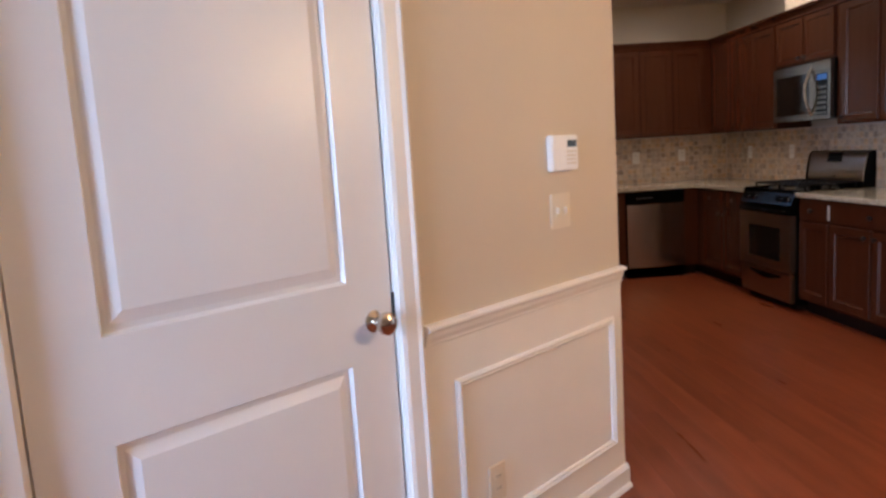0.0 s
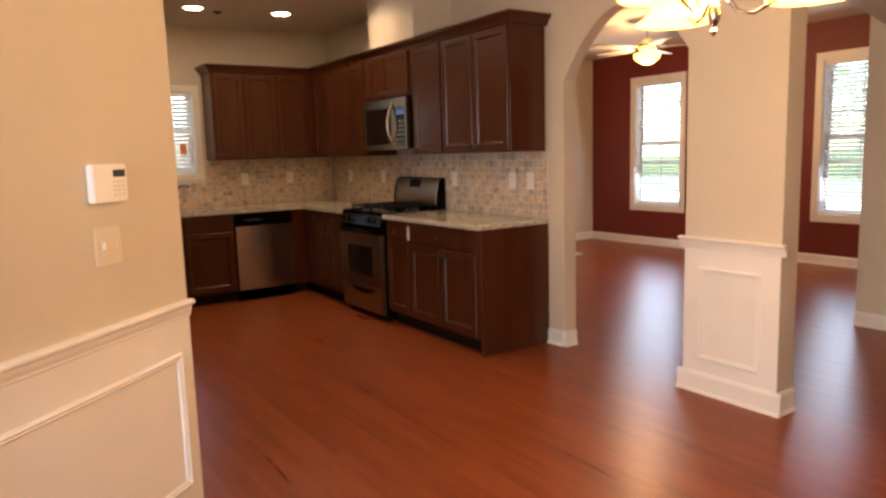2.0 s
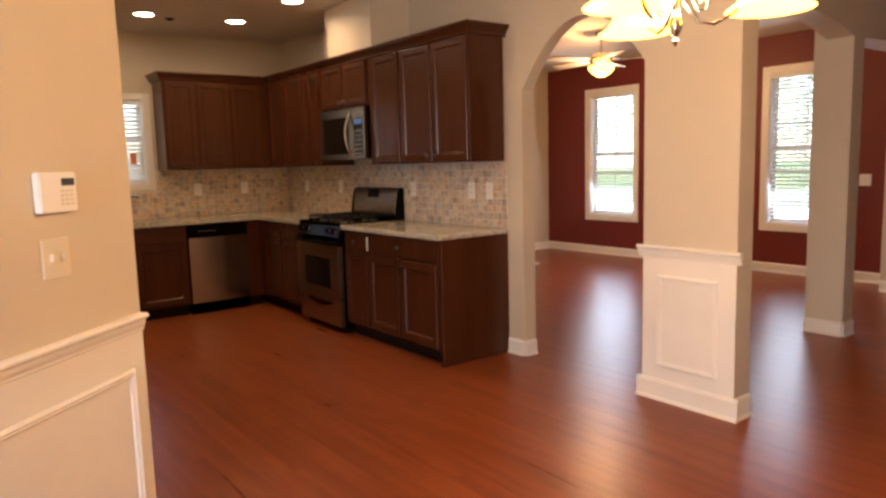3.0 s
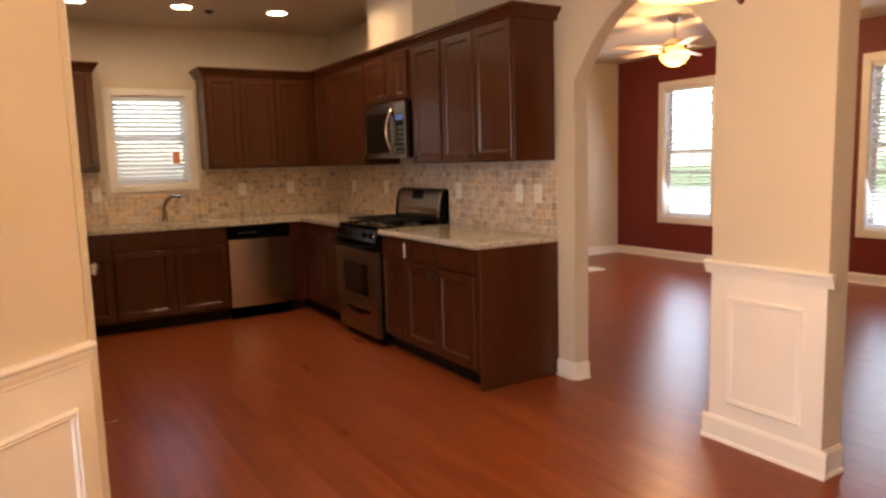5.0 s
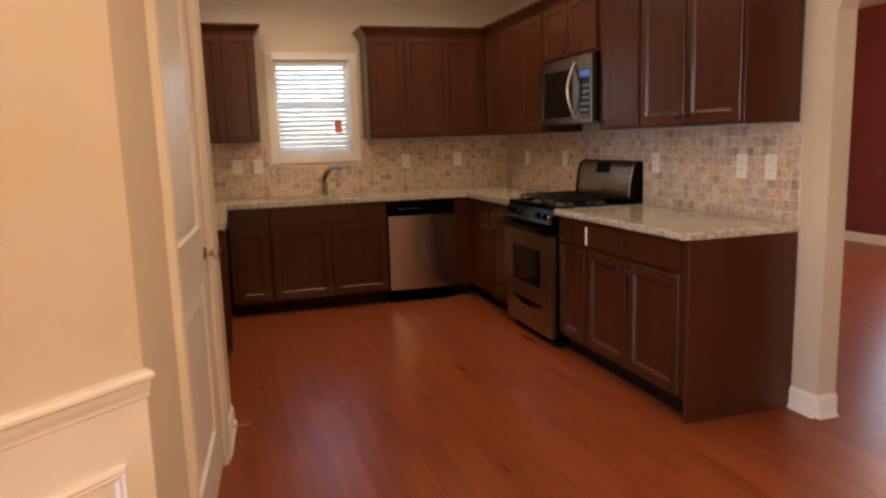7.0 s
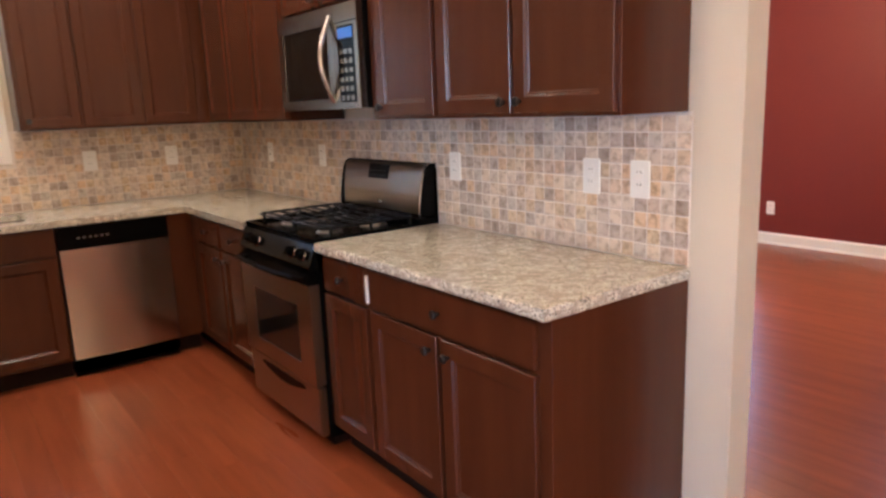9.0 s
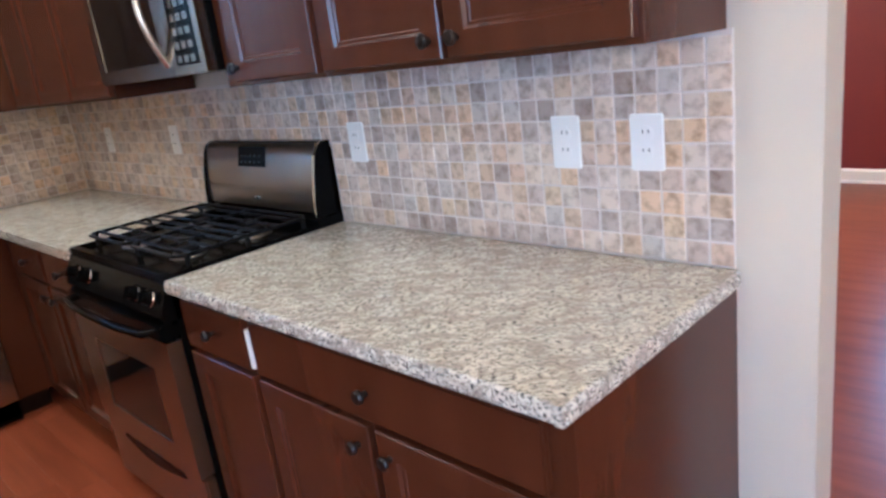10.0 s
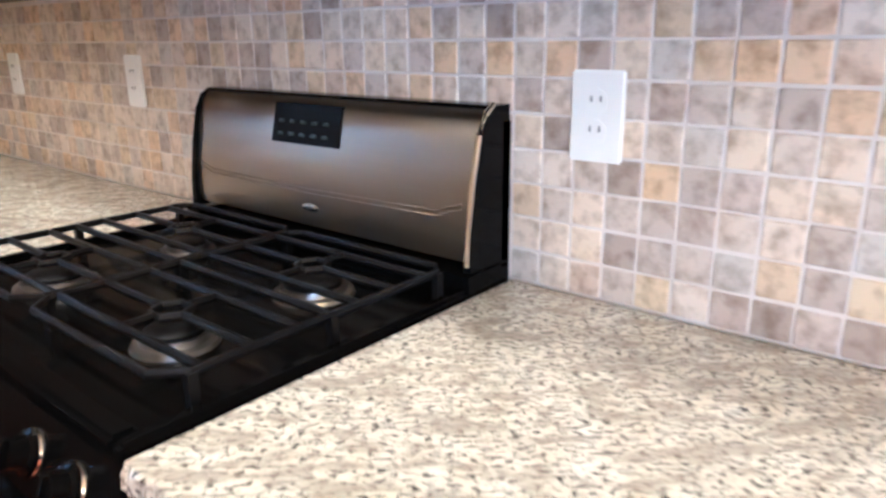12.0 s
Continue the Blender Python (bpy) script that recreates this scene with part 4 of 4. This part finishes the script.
# ---- windows ----
def window(name, m, w, z0, z1, cols, rows, slat_pitch, slat_tilt, label, tag=False, casing_w=0.075, slat_w=0.048):
    """Local x along the wall, centred, local -y into the room; the wall's face is y = 0."""
    win = thing(name, m, label, "window")
    tagged(win, kind="structure")
    cw = casing_w
    bm = bmesh.new()
    x0, x1 = -w / 2, w / 2
    for a in ((x0 - cw, z0 - cw, x0, z1 + cw), (x1, z0 - cw, x1 + cw, z1 + cw), (x0, z1, x1, z1 + cw), (x0, z0 - cw, x1, z0)):
        box(bm, a[0], -0.018, a[1], a[2], 0.0, a[3], bevel=0.003)
    part("casing", bm, M_WHITE, win)
    bm = bmesh.new()
    for a in ((x0, z0, x0 + 0.01, z1), (x1 - 0.01, z0, x1, z1), (x0 + 0.01, z1 - 0.01, x1 - 0.01, z1), (x0 + 0.01, z0, x1 - 0.01, z0 + 0.01)):
        box(bm, a[0], 0.0, a[1], a[2], 0.15, a[3])
    part("window_frame", bm, M_WHITE, win)
    zm = (z0 + z1) / 2 + 0.02
    for sash, (a, b), yy in (("sash", (zm - 0.018, z1 - 0.01), 0.11), ("sash", (z0 + 0.01, zm + 0.018), 0.085)):
        bm = bmesh.new()
        f = 0.035
        box(bm, x0 + 0.01, yy, a, x0 + 0.01 + f, yy + 0.022, b), box(bm, x1 - 0.01 - f, yy, a, x1 - 0.01, yy + 0.022, b)
        box(bm, x0 + 0.01 + f, yy, a, x1 - 0.01 - f, yy + 0.022, a + f), box(bm, x0 + 0.01 + f, yy, b - f, x1 - 0.01 - f, yy + 0.022, b)
        for c in range(1, cols):
            x = x0 + w * c / cols
            box(bm, x - 0.008, yy + 0.004, a + f, x + 0.008, yy + 0.016, b - f)
        for c in range(1, rows):
            z = a + (b - a) * c / rows
            for q in range(cols):
                xa, xb = x0 + 0.045 + (w - 0.09) * q / cols, x0 + 0.045 + (w - 0.09) * (q + 1) / cols
                box(bm, xa + (0.009 if q else 0), yy + 0.004, z - 0.008, xb - (0.009 if q < cols - 1 else 0), yy + 0.016, z + 0.008)
        s = part(sash, bm, M_WHITE, win)
        g = part("pane", B(x0 + 0.045, yy + 0.0085, a + f, x1 - 0.045, yy + 0.0115, b - f), M_GLASS, s)
        g.visible_shadow = False
    bl = thing("window_blind", m, "white horizontal blind, slats " + ("half closed" if slat_tilt > 30 else "open"), "blind")
    part("head_rail", B(x0 + 0.012, 0.012, z1 - 0.055, x1 - 0.012, 0.055, z1 - 0.011, bevel=0.003), M_BLIND, bl)
    sl = B(x0 + 0.014, -slat_w / 2, -0.0012, x1 - 0.014, slat_w / 2, 0.0012)
    zz, first = z1 - 0.085, None
    sw = slat_w
    while zz > z0 + 0.04:
        if first is None:
            first = part("slat", sl, M_BLIND, bl)
            ob = first
        else:
            ob = new("slat", first.data)
            ob.parent = bl
        ob.matrix_local = pose(0, 0.036, zz, slat_tilt, 0, 0)
        zz -= slat_pitch
    part("bottom_rail", B(x0 + 0.014, 0.012, z0 + 0.012, x1 - 0.014, 0.060, z0 + 0.030, bevel=0.003), M_BLIND, bl)
    if tag:
        part("tag", B(0.18, 0.004, z0 + 0.20, 0.24, 0.006, z0 + 0.31), M_TAG, bl, "small orange paper tag")
    return win


window("window_1", pose((SINKWIN[0] + SINKWIN[1]) / 2, YB, 0), SINKWIN[1] - SINKWIN[0], SINKWIN[2], SINKWIN[3], 1, 1, 0.040, 49, "white double-hung window over the sink", tag=True, casing_w=0.062)
for k, (a, b, c, d) in enumerate(REDWINS):
    window("window_%d" % (k + 2), pose(8.134, (a + b) / 2, 0, 0, 0, -90), b - a, c, d, 2, 3, 0.044, 26, "tall white double-hung window with grilles in the red wall", casing_w=0.085)


# ---- lamps ----
# One fitting per can, the added unseen one at the end included.
for cx, cy in CANS:
    c = thing("recessed_light", pose(cx, cy, HC), "round recessed ceiling light, switched on", "ceiling light", "recessed ceiling lights")
    bm = lathe(bmesh.new(), [(0.078, -0.001), (0.100, -0.001), (0.100, -0.006), (0.085, -0.009), (0.078, -0.001)])
    part("trim_ring", bm, M_WHITE, c, smooth=True)
    part("lens", lathe(bmesh.new(), [(0, -0.003), (0.077, -0.003), (0.077, -0.0015), (0, -0.0015)]), M_CANGLOW, c, "glowing lens")


def chandelier(x, y, z):
    c = thing("chandelier", pose(x, y, 0), "nickel chandelier with glowing frosted bell shades", "chandelier")
    bm = lathe(bmesh.new(), [(0, z - 0.02), (0.006, z - 0.015), (0.010, z - 0.005), (0.004, z + 0.004), (0.014, z + 0.02), (0.020, z + 0.045), (0.010, z + 0.07), (0.010, z + 0.12), (0.026, z + 0.16), (0.030, z + 0.22), (0.012, z + 0.28), (0.008, z + 0.34), (0, z + 0.345)])
    part("stem", bm, M_NICKEL, c, smooth=True)
    part("rod", tube(bmesh.new(), [(0, 0, z + 0.34), (0, 0, HC - 0.03)], 0.006), M_NICKEL, c, smooth=True)
    part("canopy", lathe(bmesh.new(), [(0, HC - 0.04), (0.03, HC - 0.035), (0.06, HC - 0.012), (0.062, HC), (0, HC)]), M_NICKEL, c, smooth=True)
    for k in range(3):
        a = 2 * math.pi * k / 3 + radians(64.3)
        d = Vector((math.cos(a), math.sin(a), 0))
        prof = [(0.02, 0.10), (0.06, 0.045), (0.10, 0.035), (0.15, 0.06), (0.21, 0.16), (0.24, 0.198)]
        part("arm", tube(bmesh.new(), [d * r + Vector((0, 0, z + h)) for r, h in prof], 0.006), M_NICKEL, c, smooth=True)
        curl = [(0.045, 0.10), (0.06, 0.075), (0.08, 0.075), (0.085, 0.095), (0.07, 0.105), (0.062, 0.092)]
        part("scroll", tube(bmesh.new(), [d * r + Vector((0, 0, z + h)) for r, h in curl], 0.004, 6), M_NICKEL, c, smooth=True)
        part("shade", lathe(bmesh.new(), [(0.020, 0.165), (0.034, 0.155), (0.050, 0.12), (0.062, 0.08), (0.086, 0.042), (0.114, 0.022), (0.112, 0.020), (0.084, 0.038), (0.060, 0.076), (0.018, 0.160)], (d.x * 0.24, d.y * 0.24, z + 0.038)), M_GLOW, c, "glowing frosted glass bell shade", smooth=True).visible_shadow = False


chandelier(CHX, CHY, CHZ)


def ceiling_fan(x, y, z):
    f = thing("ceiling_fan", pose(x, y, 0), "white ceiling fan with a glowing bowl light", "ceiling fan")
    part("rod", tube(bmesh.new(), [(0, 0, z + 0.18), (0, 0, HC - 0.02)], 0.012), M_NICKEL, f, smooth=True)
    part("canopy", lathe(bmesh.new(), [(0, HC - 0.06), (0.03, HC - 0.055), (0.065, HC - 0.01), (0.066, HC), (0, HC)]), M_NICKEL, f, smooth=True)
    part("motor", lathe(bmesh.new(), [(0, z + 0.06), (0.06, z + 0.06), (0.10, z + 0.085), (0.125, z + 0.12), (0.11, z + 0.165), (0.05, z + 0.19), (0, z + 0.19)]), M_NICKEL, f, smooth=True)
    part("bowl", lathe(bmesh.new(), [(0, -0.075 + z), (0.05, -0.068 + z), (0.10, -0.04 + z), (0.135, 0.0 + z), (0.14, 0.035 + z), (0.05, 0.055 + z), (0, z + 0.055)]), M_GLOW, f, "glowing frosted glass bowl", smooth=True).visible_shadow = False
    for k in range(5):
        bm = bmesh.new()
        prism(bm, [(0.19, -0.05), (0.24, -0.062), (0.55, -0.075), (0.64, -0.06), (0.66, 0.0), (0.64, 0.06), (0.55, 0.075), (0.24, 0.062), (0.19, 0.05)], "z", -0.004, 0.004)
        b = part("blade", bm, M_FANBLADE, f)
        b.matrix_local = pose(0, 0, z + 0.10, 0, 0, 72 * k + 20) @ pose(0, 0, 0, 10, 0, 0)
        bm = bmesh.new()
        box(bm, 0.10, -0.015, 0, 0.24, 0.015, 0.006, bevel=0.002)
        b = part("blade_iron", bm, M_NICKEL, f)
        b.matrix_local = pose(0, 0, z + 0.106, 0, 0, 72 * k + 20)


ceiling_fan(FANX, FANY, FANZ)
tagged(part("hearth_slab", B(5.2, 5.88, 0.0, 6.75, 6.18, 0.025, bevel=0.004), M_HEARTH), "low pale stone slab on the living room floor", "slab")
plate(pose(8.134, 2.446, 1.09, 0, 0, -90), "single", "white switch plate on the red wall", w=0.12)
plate(pose(8.134, 5.178, 0.35, 0, 0, -90), "outlet", "white outlet low on the red wall")

bm = bmesh.new()
for k in range(7):
    box(bm, -0.13, -0.058 + k * 0.0175, -0.008, 0.13, -0.050 + k * 0.0175, -0.003)
vent = thing("ceiling_vent", pose(7.28, 6.226, HC), "white metal ceiling air vent", "air vent")
part("frame", B(-0.16, -0.08, -0.004, 0.16, 0.08, 0.0, bevel=0.001), M_WHITE, vent)
part("louvre", bm, M_IVORY, vent)
det = thing("sprinkler", pose(2.091, 5.852, HC), "small round ceiling sprinkler cap", "sprinkler")
part("cap", lathe(bmesh.new(), [(0, -0.02), (0.02, -0.018), (0.035, -0.006), (0.045, 0.0), (0, 0.0)]), M_KNOB, det, smooth=True)

# ---- outdoors ----
# Invented pale strip; its colour stands for the overexposed white low in the windows.
M_PALE_GROUND = mat("pale_ground", (0.42, 0.41, 0.39), 0.9, var=0.1, scale=2)
tagged(part("pavement", B(9.2, -8, -0.33, 21.0, 18, -0.27), M_PALE_GROUND), "pale ground strip added outside the windows", "pavement", kind="structure")
tagged(part("ground", B(-60, -60, -0.35, 160, 80, -0.30), M_GRASS), "grass around the house", "ground", kind="structure")


def tree(x, y, h, seed):
    rnd = random.Random(seed)
    t = thing("tree", pose(x, y, -0.3), "leafy green tree outside the windows", "tree", "trees outside")
    bm = bmesh.new()
    for k in range(6):
        a = k * 2.4
        tube(bm, [(0, 0, h * 0.3), (math.cos(a) * h * 0.12, math.sin(a) * h * 0.12, h * 0.5), (math.cos(a) * h * 0.26, math.sin(a) * h * 0.26, h * 0.72)], 0.05, 6)
    cyl(bm, (0, 0, h * 0.3), 0.18, h * 0.6, r2=0.09, seg=10)
    part("trunk", bm, M_BARK, t)
    clumps = [(rnd.gauss(0, h * 0.17), rnd.gauss(0, h * 0.17), h * (0.50 + 0.2 * rnd.gauss(0, 1)), h * rnd.uniform(0.07, 0.14)) for _ in range(38)]
    vs, fs = [], []
    for cx, cy, cz, r in clumps:
        for _ in range(110):
            p = Vector((rnd.gauss(0, 1), rnd.gauss(0, 1), rnd.gauss(0, 0.8))).normalized() * r * rnd.uniform(0.5, 1.1) + Vector((cx, cy, cz))
            q = Euler((rnd.uniform(0, 6), rnd.uniform(0, 6), rnd.uniform(0, 6))).to_matrix()
            s = rnd.uniform(0.05, 0.10)
            k = len(vs)
            vs += [p + q @ Vector(c) * s for c in ((-1, 0, 0), (0, -0.5, 0.1), (1, 0, 0), (0, 0.5, 0.1))]
            fs.append((k, k + 1, k + 2, k + 3))
    me = bpy.data.meshes.new("crown")
    me.from_pydata(vs, [], fs)
    me.materials.append(M_LEAF)
    ob = new("crown", me)
    ob.parent = t
    tagged(ob, kind="stuff")


for k, (x, y, h) in enumerate([(21, 2.5, 7), (23, 7.5, 8), (22, 12.5, 7), (27, 5, 9), (26, 10, 8.5), (30, 16, 9), (25, 15.5, 7.5), (28, 0, 8), (32, 21, 9)]):
    tree(x, y, h, k + 1)

# ---- backsplash tiles ----
def tile_mesh(name, material):
    bm = box(bmesh.new(), -0.0240, -0.0240, 0, 0.0240, 0.0240, 0.006, bevel=0.0018)
    me = bpy.data.meshes.new(name)
    bm.to_mesh(me)
    bm.free()
    me.materials.append(material)
    return me


rnd = random.Random(7)
tile_me = tile_mesh("tile", M_TILE)
far_v, far_f = [], []
base = [v.co.copy() for v in tile_me.vertices]
faces = [tuple(p.vertices) for p in tile_me.polygons]
RFACE = lambda y, z: Matrix.Translation((XW - 0.0025, y, z)) @ Matrix.Rotation(radians(-90), 4, "Y")
BFACE = lambda x, z: Matrix.Translation((x, YB - 0.0025, z)) @ Matrix.Rotation(radians(90), 4, "X")


def wobble(m):
    return m @ pose(rnd.uniform(-.0008, .0008), rnd.uniform(-.0008, .0008), rnd.uniform(-.0008, .0006), rnd.uniform(-.7, .7), rnd.uniform(-.7, .7), 90 * rnd.randrange(4) + rnd.uniform(-1, 1))


def far_tile(m):
    k = len(far_v)
    far_v.extend(m @ c for c in base)
    far_f.extend(tuple(i + k for i in f) for f in faces)


for i in range(72):
    for j in range(9):
        y, z = 2.98 + K * (i + 0.5), 0.917 + K * (j + 0.5)
        if y > YB - 0.03:
            continue
        m = wobble(RFACE(y, z))
        if i < 33:
            ob = new("tile", tile_me)
            ob.parent = trim_g
            ob.matrix_parent_inverse = Matrix()
            ob.matrix_basis = m
        else:
            far_tile(m)
me = bpy.data.meshes.new("tiles")
me.from_pydata(far_v, [], far_f)
me.materials.append(M_TILE_FAR)
ob = new("tiles", me)
ob.parent = trim_g
tagged(ob, kind="stuff")
far_v, far_f = [], []
for i in range(62):
    for j in range(9):
        x, z = XW - 0.012 - K * (i + 0.5), 0.917 + K * (j + 0.5)
        if 1.25 < x < 2.09 and z > 1.18:
            continue
        if x < 0.33:
            continue
        far_tile(wobble(BFACE(x, z)))
me = bpy.data.meshes.new("tiles")
me.from_pydata(far_v, [], far_f)
me.materials.append(M_TILE_FAR)
ob = new("tiles", me)
ob.parent = trim_b
tagged(ob, kind="stuff")

# ---- hardwood floor: a bed and boards laid along y ----
floor = part("floor", B(-1.95, -3.5, -0.12, 8.30, 7.20, -0.004), M_FLOOR_FAR)
tagged(floor, "red-brown hand-scraped hardwood floor", "floor", kind="structure")
PW = 0.127
lengths = [0.6, 0.9, 1.2, 1.5]
plank_me = {}
for L in lengths:
    bm = box(bmesh.new(), 0.0002, 0.0, -0.012, PW - 0.0002, L, 0.0, bevel=0.0004)
    me = bpy.data.meshes.new("plank")
    bm.to_mesh(me)
    bm.free()
    me.materials.append(M_FLOOR)
    plank_me[L] = me
fv, ff, made = [], [], 0
x = -1.8
while x < 8.134:
    y = -3.49
    L = rnd.uniform(0.3, 1.5)
    while y < 7.84:
        near = 0.7 < x < 3.4 and y > 0.6 and y + L < 6.3 and L in plank_me
        if near and made < 300:
            ob = new("plank", plank_me[L])
            ob.parent = floor
            ob.location = (x, y, rnd.uniform(-0.0001, 0.0))
            made += 1
        else:
            k, me = len(fv), plank_me[0.6]
            dz = rnd.uniform(-0.0001, 0.0)
            fv.extend((c.co.x + x, (c.co.y if c.co.y < 0.3 else c.co.y + L - 0.6) + y, c.co.z + dz) for c in me.vertices)
            ff.extend(tuple(i + k for i in p.vertices) for p in me.polygons)
        y += L
        L = min(rnd.choice(lengths), max(0.02, 7.845 - y))
    x += PW
me = bpy.data.meshes.new("planks")
me.from_pydata(fv, [], ff)
me.materials.append(M_FLOOR_FAR)
ob = new("planks", me)
ob.parent = floor
tagged(ob, kind="stuff")
